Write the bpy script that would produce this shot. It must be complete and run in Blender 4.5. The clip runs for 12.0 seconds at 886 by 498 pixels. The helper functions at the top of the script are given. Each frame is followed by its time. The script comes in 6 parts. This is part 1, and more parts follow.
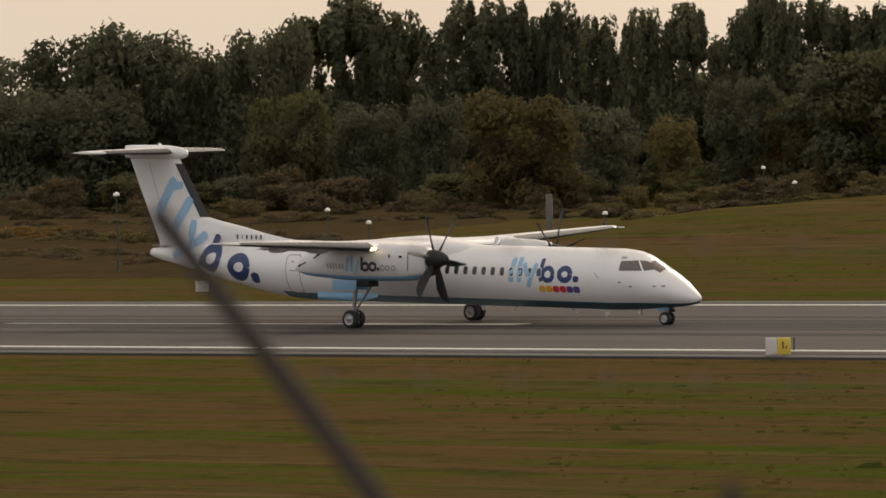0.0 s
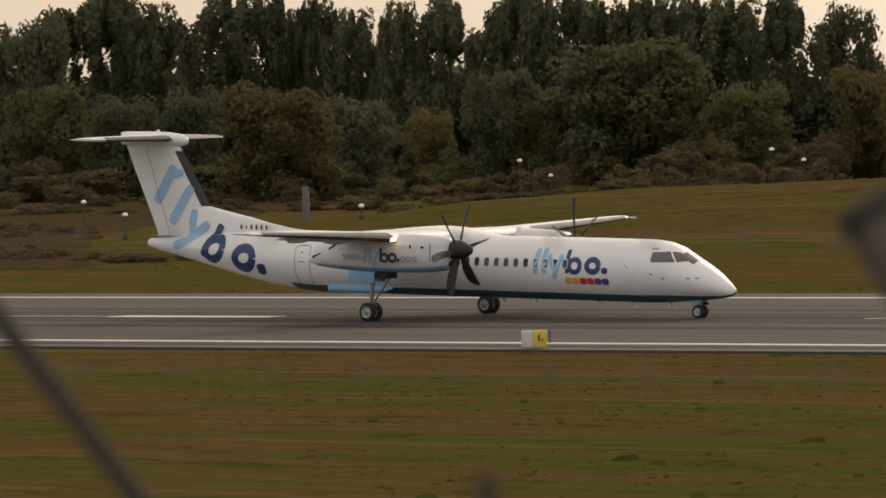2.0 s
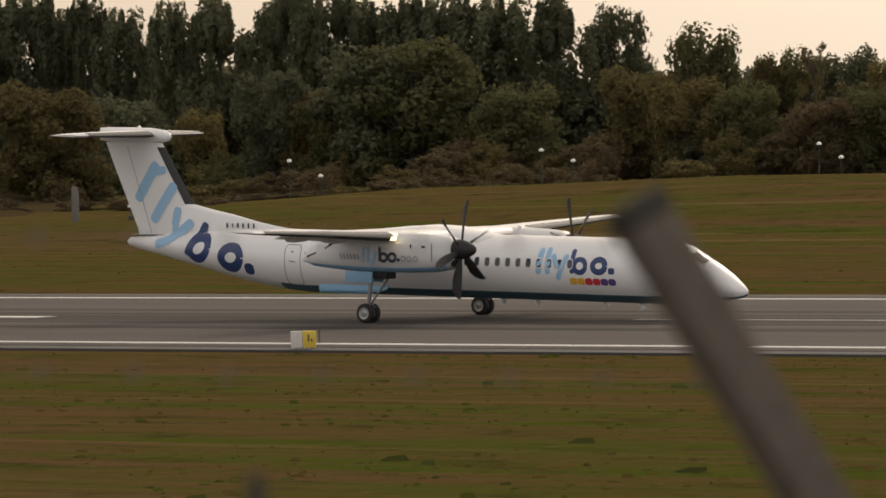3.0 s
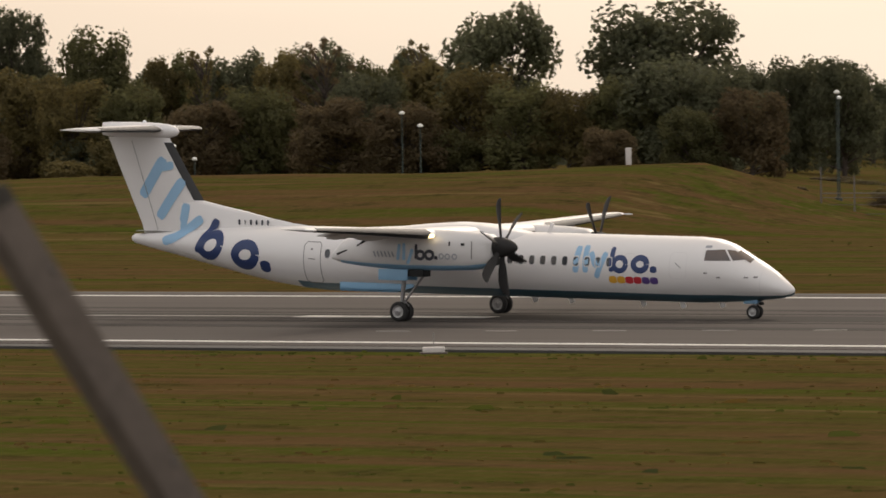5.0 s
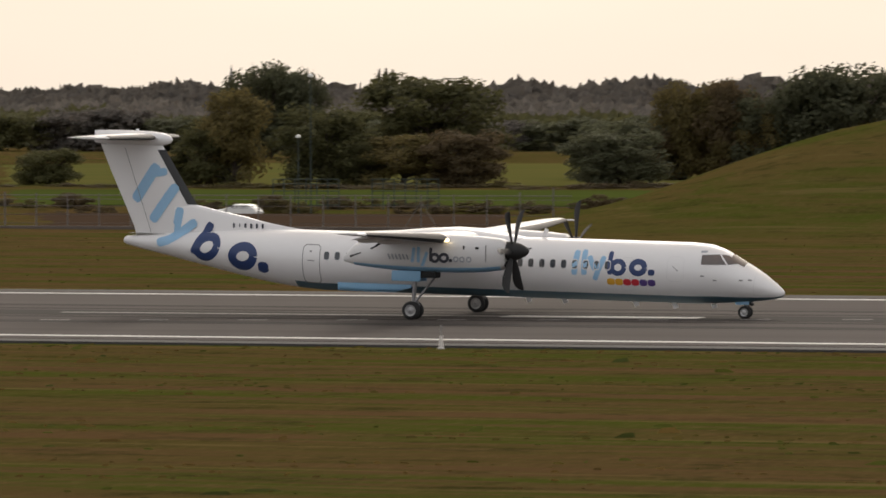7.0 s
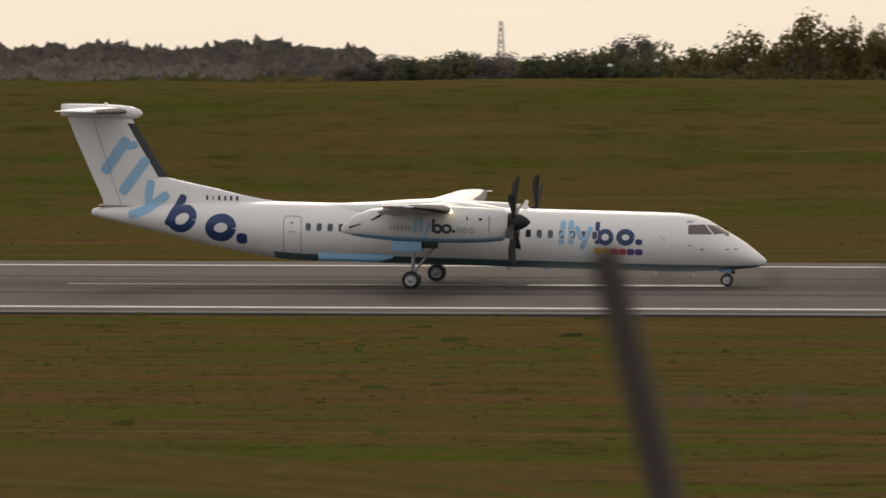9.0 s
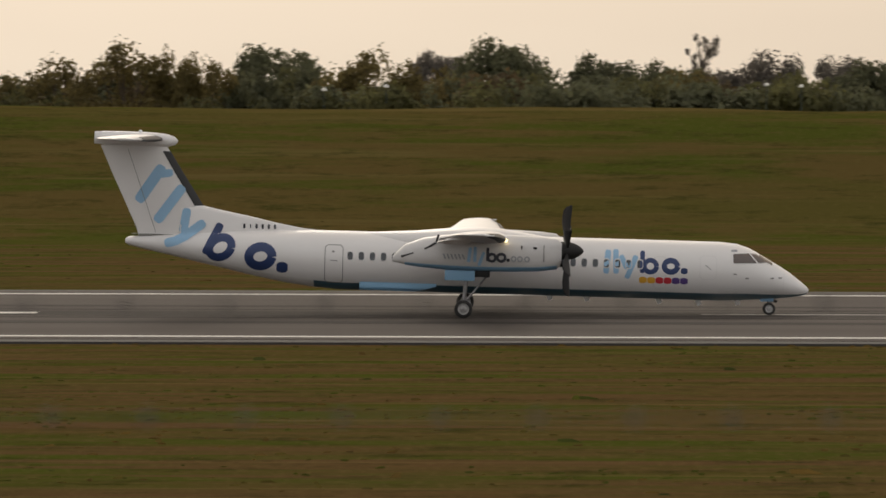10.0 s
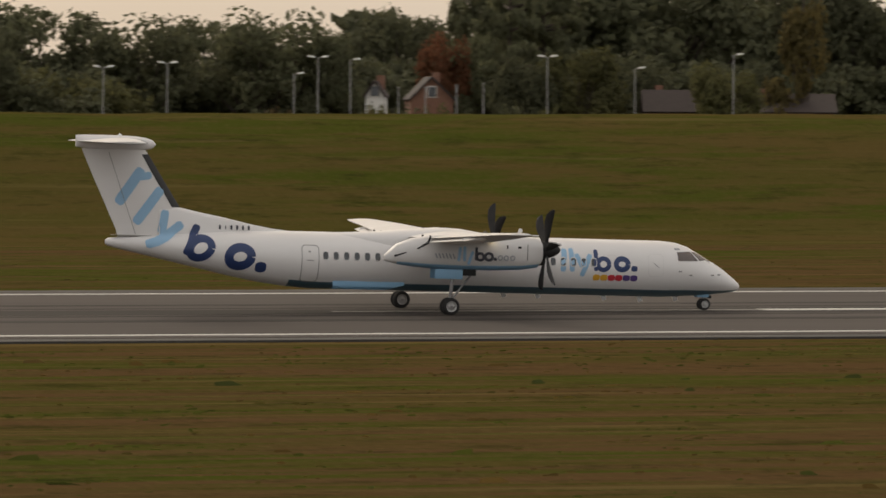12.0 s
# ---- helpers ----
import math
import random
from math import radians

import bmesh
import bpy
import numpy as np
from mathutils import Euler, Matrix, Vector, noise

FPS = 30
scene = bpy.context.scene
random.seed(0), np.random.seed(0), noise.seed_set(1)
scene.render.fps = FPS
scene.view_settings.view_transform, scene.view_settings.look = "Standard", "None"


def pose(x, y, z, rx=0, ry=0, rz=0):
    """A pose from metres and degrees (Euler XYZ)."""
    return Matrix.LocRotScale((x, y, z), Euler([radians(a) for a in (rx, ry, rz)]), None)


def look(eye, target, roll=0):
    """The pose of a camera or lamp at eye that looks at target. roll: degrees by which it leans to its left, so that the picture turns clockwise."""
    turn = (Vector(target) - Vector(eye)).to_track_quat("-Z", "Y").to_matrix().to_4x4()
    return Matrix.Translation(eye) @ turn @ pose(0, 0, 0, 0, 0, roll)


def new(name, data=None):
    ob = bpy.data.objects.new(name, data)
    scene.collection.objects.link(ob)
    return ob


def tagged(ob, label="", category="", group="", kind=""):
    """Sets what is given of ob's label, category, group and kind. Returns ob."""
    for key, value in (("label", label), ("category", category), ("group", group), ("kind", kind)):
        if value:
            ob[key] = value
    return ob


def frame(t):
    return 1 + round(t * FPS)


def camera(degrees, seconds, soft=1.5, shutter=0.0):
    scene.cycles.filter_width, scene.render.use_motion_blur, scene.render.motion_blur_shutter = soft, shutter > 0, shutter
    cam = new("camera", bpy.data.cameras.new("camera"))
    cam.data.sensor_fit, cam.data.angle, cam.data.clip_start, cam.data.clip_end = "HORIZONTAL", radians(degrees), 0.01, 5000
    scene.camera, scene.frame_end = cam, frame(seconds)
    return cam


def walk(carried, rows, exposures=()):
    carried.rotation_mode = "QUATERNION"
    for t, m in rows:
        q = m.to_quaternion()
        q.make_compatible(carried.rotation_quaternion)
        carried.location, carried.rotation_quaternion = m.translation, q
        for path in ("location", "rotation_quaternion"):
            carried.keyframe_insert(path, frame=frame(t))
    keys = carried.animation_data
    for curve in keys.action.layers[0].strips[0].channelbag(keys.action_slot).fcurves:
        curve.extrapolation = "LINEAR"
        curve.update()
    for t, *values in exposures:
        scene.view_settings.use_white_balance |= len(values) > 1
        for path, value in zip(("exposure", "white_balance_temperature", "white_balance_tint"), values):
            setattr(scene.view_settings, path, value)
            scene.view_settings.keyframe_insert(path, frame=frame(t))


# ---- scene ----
# camera: a long lens that pans with the aircraft
cam = camera(8.687, 12.0, soft=1.6, shutter=0.12)
cam.data.dof.use_dof = True
cam.data.dof.focus_distance = 300.0
cam.data.dof.aperture_fstop = 3.4
PATH = [
    (0.0, look((-44.110, 60.838, 8.459), (-197.476, 258.208, 3.589), -1.319)),
    (0.5, look((-44.110, 60.838, 8.459), (-195.601, 259.665, 4.188), -1.265)),
    (1.0, look((-44.110, 60.838, 8.459), (-193.606, 261.167, 4.053), -1.364)),
    (1.5, look((-44.110, 60.838, 8.459), (-191.190, 262.925, 3.160), -1.317)),
    (2.0, look((-44.110, 60.838, 8.459), (-189.102, 264.425, 3.037), -1.193)),
    (2.5, look((-44.110, 60.838, 8.459), (-185.043, 267.264, 3.347), -1.065)),
    (3.0, look((-44.110, 60.838, 8.459), (-180.949, 269.988, 2.867), -1.054)),
    (3.2, look((-44.110, 60.838, 8.459), (-178.679, 271.452, 2.719), -1.122)),
    (4.8, look((-28.603, 55.878, 8.607), (-148.866, 274.965, 2.450), -0.898)),
    (5.0, look((-26.066, 52.272, 8.756), (-144.221, 272.505, 2.697), -0.810)),
    (5.5, look((-22.261, 44.363, 9.038), (-129.099, 270.237, 0.872), -0.644)),
    (6.0, look((-18.163, 36.599, 9.383), (-115.615, 266.735, 3.030), -0.320)),
    (6.5, look((-13.481, 27.303, 9.754), (-103.218, 260.502, 1.672), -0.387)),
    (7.0, look((-8.427, 21.070, 10.028), (-91.429, 256.793, 3.278), -0.238)),
    (7.5, look((-5.528, 18.279, 10.156), (-74.865, 258.383, 3.634), 0.169)),
    (7.7, look((-4.809, 17.446, 10.194), (-69.673, 258.756, 2.288), 0.300)),
    (9.3, look((0.000, 0.000, 10.911), (-23.583, 248.750, 2.703), -0.119)),
    (9.5, look((0.000, 0.000, 10.911), (-17.611, 249.251, 2.927), -0.045)),
    (10.0, look((0.000, 0.000, 10.911), (-3.147, 249.870, 3.484), 0.129)),
    (10.5, look((0.000, 0.000, 10.911), (16.503, 249.336, 3.219), 0.267)),
    (11.0, look((0.000, 0.000, 10.911), (33.297, 247.642, 2.874), 0.243)),
    (11.5, look((0.000, 0.000, 10.911), (49.691, 244.895, 3.341), 0.450)),
    (12.0, look((0.000, 0.000, 10.911), (67.516, 240.604, 3.746), 0.355)),
]
EXPOSURES = [(0.0, 0.22, 6700, 11), (3.2, 0.27, 6700, 11), (5.0, 0.28, 6600, 12), (5.5, 0.26, 6600, 12), (6.0, 0.28, 6350, 11), (7.7, 0.28, 6300, 11), (9.3, 0.12, 6500, 10), (10.5, 0.05, 6650, 10), (12.0, 0.1, 6700, 10)]
walk(cam, PATH, EXPOSURES)

# light: a thin overcast in the late afternoon, the veiled sun stands beyond the runway
SUN_EL, SUN_AZ = radians(30), radians(-12)
SUN_WAY = (math.sin(SUN_AZ) * math.cos(SUN_EL), math.cos(SUN_AZ) * math.cos(SUN_EL), math.sin(SUN_EL))
world = bpy.data.worlds.new("world")
scene.world = world
world.use_nodes = True
wn, wl = world.node_tree.nodes, world.node_tree.links
sky = wn.new("ShaderNodeTexSky")
sky.sky_type = "NISHITA"
sky.sun_disc = False
sky.sun_elevation, sky.sun_rotation = SUN_EL, SUN_AZ
sky.air_density, sky.dust_density, sky.ozone_density = 1.6, 5.0, 1.0
cloud_mix = wn.new("ShaderNodeMix")
cloud_mix.data_type = "RGBA"
cloud_mix.inputs["Factor"].default_value = 0.9
cloud_noise = wn.new("ShaderNodeTexNoise")
cloud_noise.inputs["Scale"].default_value = 2.2
cloud_noise.inputs["Detail"].default_value = 4
cloud_map = wn.new("ShaderNodeMapping")
cloud_map.inputs["Scale"].default_value = (1, 1, 6)
cloud_co = wn.new("ShaderNodeTexCoord")
cloud_dot = wn.new("ShaderNodeVectorMath")
cloud_dot.operation = "DOT_PRODUCT"
cloud_dot.inputs[1].default_value = SUN_WAY
cloud_sum = wn.new("ShaderNodeMath")
cloud_sum.operation = "MULTIPLY_ADD"
cloud_sum.inputs[1].default_value = 0.12
cloud_ramp = wn.new("ShaderNodeValToRGB")
ramp = cloud_ramp.color_ramp
ramp.elements[0].position, ramp.elements[0].color = 0.0, (7.2, 7.05, 6.95, 1)
ramp.elements[1].position, ramp.elements[1].color = 1.0, (12.5, 11.0, 9.3, 1)
for spot, tint in ((0.55, (6.6, 6.3, 5.95, 1)), (0.79, (7.0, 5.8, 4.55, 1)), (0.87, (9.6, 8.2, 6.6, 1))):
    ramp.elements.new(spot).color = tint
wl.new(cloud_co.outputs["Generated"], cloud_map.inputs["Vector"])
wl.new(cloud_map.outputs["Vector"], cloud_noise.inputs["Vector"])
wl.new(cloud_co.outputs["Generated"], cloud_dot.inputs[0])
wl.new(cloud_noise.outputs["Fac"], cloud_sum.inputs[0])
cloud_off = wn.new("ShaderNodeMath")
cloud_off.operation = "SUBTRACT"
cloud_off.inputs[1].default_value = 0.06
wl.new(cloud_dot.outputs["Value"], cloud_off.inputs[0])
wl.new(cloud_off.outputs["Value"], cloud_sum.inputs[2])
wl.new(cloud_sum.outputs["Value"], cloud_ramp.inputs["Fac"])
wl.new(sky.outputs["Color"], cloud_mix.inputs["A"])
wl.new(cloud_ramp.outputs["Color"], cloud_mix.inputs["B"])
wl.new(cloud_mix.outputs["Result"], wn["Background"].inputs["Color"])
wn["Background"].inputs["Strength"].default_value = 0.1
sun = new("sun", bpy.data.lights.new("sun", "SUN"))
sun.data.energy = 0.7
sun.data.angle = radians(18)
sun.data.color = (1.0, 0.9, 0.78)
sun.matrix_world = look(SUN_WAY, (0, 0, 0))

Y0 = 266.95  # the runway's centre line, parallel to x


# ---------------------------------------------------------------- helpers
def mat(name, color, rough=0.6, metal=0.0, emit=0.0, vary=0.0, scale=1.0, bump=0.0, color2=None, stretch=(1, 1, 1), island=0.0, objrand=0.0, spec=0.5, detail=5):
    """A node material: base colour, mottled towards color2 by noise in metres, with bump and random tints."""
    m = bpy.data.materials.new(name)
    m.use_nodes = True
    n, l = m.node_tree.nodes, m.node_tree.links
    b = n["Principled BSDF"]
    b.inputs["Base Color"].default_value = (*color, 1)
    b.inputs["Roughness"].default_value = rough
    b.inputs["Metallic"].default_value = metal
    b.inputs["Specular IOR Level"].default_value = spec
    if emit:
        b.inputs["Emission Color"].default_value = (*color, 1)
        b.inputs["Emission Strength"].default_value = emit
    out = None
    if vary or bump:
        co = n.new("ShaderNodeTexCoord")
        mp = n.new("ShaderNodeMapping")
        mp.inputs["Scale"].default_value = [scale * s for s in stretch]
        l.new(co.outputs["Object"], mp.inputs["Vector"])
        no = n.new("ShaderNodeTexNoise")
        no.inputs["Scale"].default_value = 1.0
        no.inputs["Detail"].default_value = detail
        no.inputs["Roughness"].default_value = 0.65
        l.new(mp.outputs["Vector"], no.inputs["Vector"])
        if vary:
            rp = n.new("ShaderNodeMapRange")
            rp.inputs["From Min"].default_value, rp.inputs["From Max"].default_value = 0.3, 0.7
            rp.inputs["To Max"].default_value = vary
            l.new(no.outputs["Fac"], rp.inputs["Value"])
            mx = n.new("ShaderNodeMix")
            mx.data_type = "RGBA"
            mx.inputs["A"].default_value = (*color, 1)
            mx.inputs["B"].default_value = (*(color2 or [c * 0.6 for c in color]), 1)
            l.new(rp.outputs["Result"], mx.inputs["Factor"])
            out = mx.outputs["Result"]
        if bump:
            bp = n.new("ShaderNodeBump")
            bp.inputs["Strength"].default_value = bump
            bp.inputs["Distance"].default_value = 0.05
            l.new(no.outputs["Fac"], bp.inputs["Height"])
            l.new(bp.outputs["Normal"], b.inputs["Normal"])
    for amount, node, socket in ((island, "ShaderNodeNewGeometry", "Random Per Island"), (objrand, "ShaderNodeObjectInfo", "Random")):
        if amount:
            src = n.new(node)
            hs = n.new("ShaderNodeHueSaturation")
            mr = n.new("ShaderNodeMapRange")
            mr.inputs["To Min"].default_value, mr.inputs["To Max"].default_value = 1 - amount, 1 + amount
            l.new(src.outputs[socket], mr.inputs["Value"])
            l.new(mr.outputs["Result"], hs.inputs["Value"])
            if out:
                l.new(out, hs.inputs["Color"])
            else:
                hs.inputs["Color"].default_value = (*color, 1)
            out = hs.outputs["Color"]
    if out:
        l.new(out, b.inputs["Base Color"])
    return m


def mesh_of(name, verts, faces, material, smooth=False):
    me = bpy.data.meshes.new(name)
    me.from_pydata([tuple(v) for v in verts], [], faces)
    me.materials.append(material)
    if smooth:
        me.shade_smooth()
    me.update()
    return me


def part(name, bm, material, parent=None, label="", smooth=True):
    """Links a bmesh as one mesh object under a thing or a part."""
    me = bpy.data.meshes.new(name)
    bmesh.ops.recalc_face_normals(bm, faces=bm.faces)
    bm.to_mesh(me)
    bm.free()
    me.materials.append(material)
    if smooth:
        me.shade_smooth()
        me.set_sharp_from_angle(angle=radians(40))
    ob = new(name, me)
    if parent:
        ob.parent = parent
    return tagged(ob, label)


def box(bm, size, at=(0, 0, 0), bevel=0.0, m=None):
    r = bmesh.ops.create_cube(bm, size=1.0, matrix=Matrix.Translation(at) @ (m or Matrix()) @ Matrix.Diagonal((*size, 1)))
    if bevel:
        es = list({e for v in r["verts"] for e in v.link_edges})
        bmesh.ops.bevel(bm, geom=es, offset=bevel, segments=2, affect="EDGES", profile=0.6)
    return bm


def tube(bm, a, b, r1, r2=None, seg=10):
    """A closed tapered cylinder from a to b."""
    a, b = Vector(a), Vector(b)
    d = b - a
    m = Matrix.Translation((a + b) / 2) @ d.to_track_quat("Z", "Y").to_matrix().to_4x4()
    bmesh.ops.create_cone(bm, cap_ends=True, segments=seg, radius1=r1, radius2=r1 if r2 is None else r2, depth=d.length, matrix=m)
    return bm


def loft(bm, rings, close=True, caps=True):
    """Skin between rings of equal count."""
    vs = [[bm.verts.new(p) for p in ring] for ring in rings]
    for a, b in zip(vs, vs[1:]):
        k = len(a)
        for i in range(k if close else k - 1):
            j = (i + 1) % k
            bm.faces.new((a[i], a[j], b[j], b[i]))
    if caps:
        bm.faces.new(vs[0])
        bm.faces.new(list(reversed(vs[-1])))
    return bm


def lathe(bm, profile, axis="Y", seg=24, at=(0, 0, 0), caps=True):
    """Rings of (offset along the axis, radius)."""
    rings = []
    for o, r in profile:
        ring = []
        for i in range(seg):
            c, s = math.cos(i * math.tau / seg) * r, math.sin(i * math.tau / seg) * r
            p = {"X": (o, c, s), "Y": (c, o, s), "Z": (c, s, o)}[axis]
            ring.append([p[k] + at[k] for k in range(3)])
        rings.append(ring)
    return loft(bm, rings, caps=caps)


def thing(name, label, category, at=None, group="", kind=""):
    ob = new(name)
    if at is not None:
        ob.matrix_world = at
    return tagged(ob, label, category, group, kind)


def smooth01(a, b, v):
    t = min(1.0, max(0.0, (v - a) / (b - a)))
    return t * t * (3 - 2 * t)


def lerp_table(table, v):
    for (x0, y0), (x1, y1) in zip(table, table[1:]):
        if v <= x1:
            return y0 + (y1 - y0) * max(0.0, (v - x0) / (x1 - x0))
    return table[-1][1]


CREST = [(-600, 0.0), (-340, 0.2), (-318, 0.6), (-308, 1.0), (-302, 1.9), (-296, 2.5), (-285, 3.1), (-272, 3.4), (-258, 3.8), (-234, 3.8), (-224, 3.95), (-212, 4.2), (-205, 4.35), (-201.5, 3.5), (-196.6, 2.05), (-193.3, 1.35), (-190, 0.6), (-184, 0.1), (-178, 0.0), (600, 0.0)]


def ground_z(x, y):
    """Height of the land: the viewers' slope, the flat airfield, two grass banks, and the plain behind."""
    s = min(1.0, max(0.0, (x * -22.1 + y * 58.4) / 3899.0))
    d = math.hypot(x + 22.1 * s, y - 58.4 * s)
    z = (9.2 - 2.4 * s) * (1 - smooth01(4, 60, d))
    if y > 340:
        k = x * 425.0 / max(425.0, y)
        bank = smooth01(386, 428, y) * smooth01(-147, -112, k) * (1 - 0.97 * smooth01(436, 490, y))
        mound = lerp_table(CREST, k) * smooth01(372, 424, y) * (1 - 0.55 * smooth01(430, 480, y))
        z += 8.45 * bank + mound
        rough = max(bank, min(1.0, mound / 3), 0.12)
        z += (noise.noise((x * 0.03, y * 0.05, 0)) * 0.4 + noise.noise((x * 0.11, y * 0.16, 3)) * 0.16) * rough * smooth01(365, 400, y)
    if 466 < y < 486:  # the sunken service road
        z -= 0.78 * smooth01(467, 470.5, y) * (1 - smooth01(481, 484.5, y)) * smooth01(-236, -222, x) * (1 - smooth01(-112, -104, x))
    if abs(y - Y0) < 31:
        z -= 0.12
    return z


# ---------------------------------------------------------------- materials
def grass_material(name, greens, scale_y=0.24, across=1.0):
    """Mown grass: long faint stripes along the runway, patches of dry and green, and fine blades."""
    m = bpy.data.materials.new(name)
    m.use_nodes = True
    n, l = m.node_tree.nodes, m.node_tree.links
    b = n["Principled BSDF"]
    b.inputs["Roughness"].default_value = 1.0
    b.inputs["Specular IOR Level"].default_value = 0.0
    co = n.new("ShaderNodeTexCoord")

    def noise_of(stretch, detail=4, rough=0.6):
        mp = n.new("ShaderNodeMapping")
        mp.inputs["Scale"].default_value = stretch
        l.new(co.outputs["Object"], mp.inputs["Vector"])
        t = n.new("ShaderNodeTexNoise")
        t.inputs["Scale"].default_value = 1.0
        t.inputs["Detail"].default_value = detail
        t.inputs["Roughness"].default_value = rough
        l.new(mp.outputs["Vector"], t.inputs["Vector"])
        return t.outputs["Fac"]

    def mix(fac, a, b2, lo, hi):
        r = n.new("ShaderNodeMapRange")
        r.inputs["From Min"].default_value, r.inputs["From Max"].default_value = lo, hi
        l.new(fac, r.inputs["Value"])
        x = n.new("ShaderNodeMix")
        x.data_type = "RGBA"
        l.new(r.outputs["Result"], x.inputs["Factor"])
        for key, v in (("A", a), ("B", b2)):
            if isinstance(v, tuple):
                x.inputs[key].default_value = (*v, 1)
            else:
                l.new(v, x.inputs[key])
        return x.outputs["Result"]

    dry, olive, green, dark, straw = greens
    stripes = mix(noise_of((0.007, scale_y, 0.3), 5, 0.7), dry, olive, 0.45, 0.55)
    patches = mix(noise_of((0.022, 0.2 * across, 0.5), 6, 0.7), stripes, green, 0.47, 0.57)
    streaks = mix(noise_of((0.06, 0.5 * across, 1.2), 6, 0.75), patches, dry, 0.5, 0.62)
    swathes = mix(noise_of((0.012, 0.55 * across, 1.0), 4, 0.7), streaks, straw, 0.58, 0.68)
    clumps = mix(noise_of((0.2, 0.42, 1.5), 7, 0.8), swathes, dark, 0.52, 0.68)
    fine = mix(noise_of((2.4, 0.6, 4.0), 6, 0.85), clumps, straw, 0.5, 0.82)
    l.new(fine, b.inputs["Base Color"])
    bp = n.new("ShaderNodeBump")
    bp.inputs["Strength"].default_value = 0.7
    bp.inputs["Distance"].default_value = 0.12
    l.new(noise_of((2.0, 3.5, 3.0), 6, 0.75), bp.inputs["Height"])
    l.new(bp.outputs["Normal"], b.inputs["Normal"])
    return m


GRASS = grass_material("grass", ((0.1, 0.06, 0.027), (0.081, 0.063, 0.019), (0.058, 0.07, 0.012), (0.028, 0.031, 0.009), (0.135, 0.094, 0.038)))
BANK_GRASS = grass_material("bank_grass", ((0.092, 0.066, 0.022), (0.078, 0.066, 0.018), (0.058, 0.067, 0.012), (0.036, 0.038, 0.01), (0.11, 0.084, 0.03)), 0.06, 0.28)
ASPHALT = mat("asphalt", (0.066, 0.056, 0.05), 0.95, spec=0.15, vary=0.9, color2=(0.092, 0.079, 0.07), scale=0.5, stretch=(0.03, 0.5, 1), bump=0.15)
SHOULDER = mat("shoulder_asphalt", (0.06, 0.055, 0.05), 0.9, vary=0.8, color2=(0.04, 0.036, 0.03), scale=0.4, bump=0.2)
LINE = mat("runway_paint", (0.62, 0.6, 0.56), 0.7, vary=0.4, color2=(0.4, 0.38, 0.35), scale=0.6)
OLDLINE = mat("worn_runway_paint", (0.3, 0.28, 0.26), 0.8, vary=0.7, color2=(0.14, 0.13, 0.12), scale=0.8)
RUBBER = mat("tyre_marks", (0.045, 0.039, 0.035), 0.95, spec=0.1, vary=0.8, color2=(0.06, 0.055, 0.05), scale=0.3, stretch=(0.05, 1.5, 1))
SOIL = mat("ploughed_soil", (0.075, 0.05, 0.034), 1.0, spec=0.0, vary=0.8, color2=(0.05, 0.034, 0.022), scale=0.5, stretch=(0.3, 1, 1), bump=0.4)
FIELD = mat("pale_field", (0.12, 0.105, 0.032), 1.0, spec=0.0, vary=0.9, color2=(0.09, 0.1, 0.028), scale=0.05, stretch=(0.4, 1, 1), bump=0.3)
MEADOW = mat("green_meadow", (0.07, 0.09, 0.02), 1.0, spec=0.0, vary=0.8, color2=(0.05, 0.062, 0.014), scale=0.08, stretch=(0.4, 1, 1), bump=0.3)
HEATH = mat("brown_heath", (0.075, 0.05, 0.026), 1.0, spec=0.0, vary=0.9, color2=(0.04, 0.034, 0.014), scale=0.35, bump=0.6)
ROADWAY = mat("service_road", (0.13, 0.12, 0.11), 1.0, spec=0.0, vary=0.5, scale=0.3)
WHITE = mat("white_aircraft_paint", (0.78, 0.755, 0.74), 0.32, vary=0.22, color2=(0.66, 0.63, 0.61), scale=0.9, stretch=(0.35, 1, 1.6), detail=8)
GREYWHITE = mat("dusty_white_paint", (0.72, 0.7, 0.69), 0.4, vary=0.45, color2=(0.52, 0.49, 0.46), scale=1.1, stretch=(0.3, 1, 1.4), detail=8)
TEAL = mat("teal_belly_paint", (0.055, 0.13, 0.175), 0.4, vary=0.4, color2=(0.045, 0.1, 0.13), scale=0.8)
SKYBLUE = mat("sky_blue_paint", (0.25, 0.46, 0.66), 0.38, vary=0.3, color2=(0.2, 0.37, 0.55), scale=0.8)
LOGOBLUE = mat("light_blue_decal", (0.3, 0.5, 0.7), 0.4, vary=0.2, scale=0.9)
NAVY = mat("navy_decal", (0.022, 0.045, 0.14), 0.4, vary=0.3, color2=(0.03, 0.05, 0.12), scale=0.9)
INK = mat("dark_decal", (0.03, 0.032, 0.045), 0.45)
AMBER = mat("amber_decal", (0.72, 0.38, 0.04), 0.4)
RED = mat("red_decal", (0.55, 0.035, 0.05), 0.4)
PURPLE = mat("purple_decal", (0.1, 0.06, 0.22), 0.4)
SEAM = mat("panel_seam", (0.22, 0.21, 0.2), 0.6)
GREYMARK = mat("grey_marking", (0.33, 0.34, 0.36), 0.6)
GLASS = mat("cabin_glass", (0.035, 0.038, 0.045), 0.08, spec=0.8)
# the brown mottle is a reflection painted into the glass colour
COCKPIT = mat("reflection_mottled_cockpit_glass", (0.075, 0.06, 0.055), 0.06, vary=0.6, color2=(0.15, 0.1, 0.075), scale=1.3, spec=0.8)
BOOT = mat("black_rubber_boot", (0.018, 0.017, 0.017), 0.55, vary=0.4, color2=(0.03, 0.03, 0.03), scale=2)
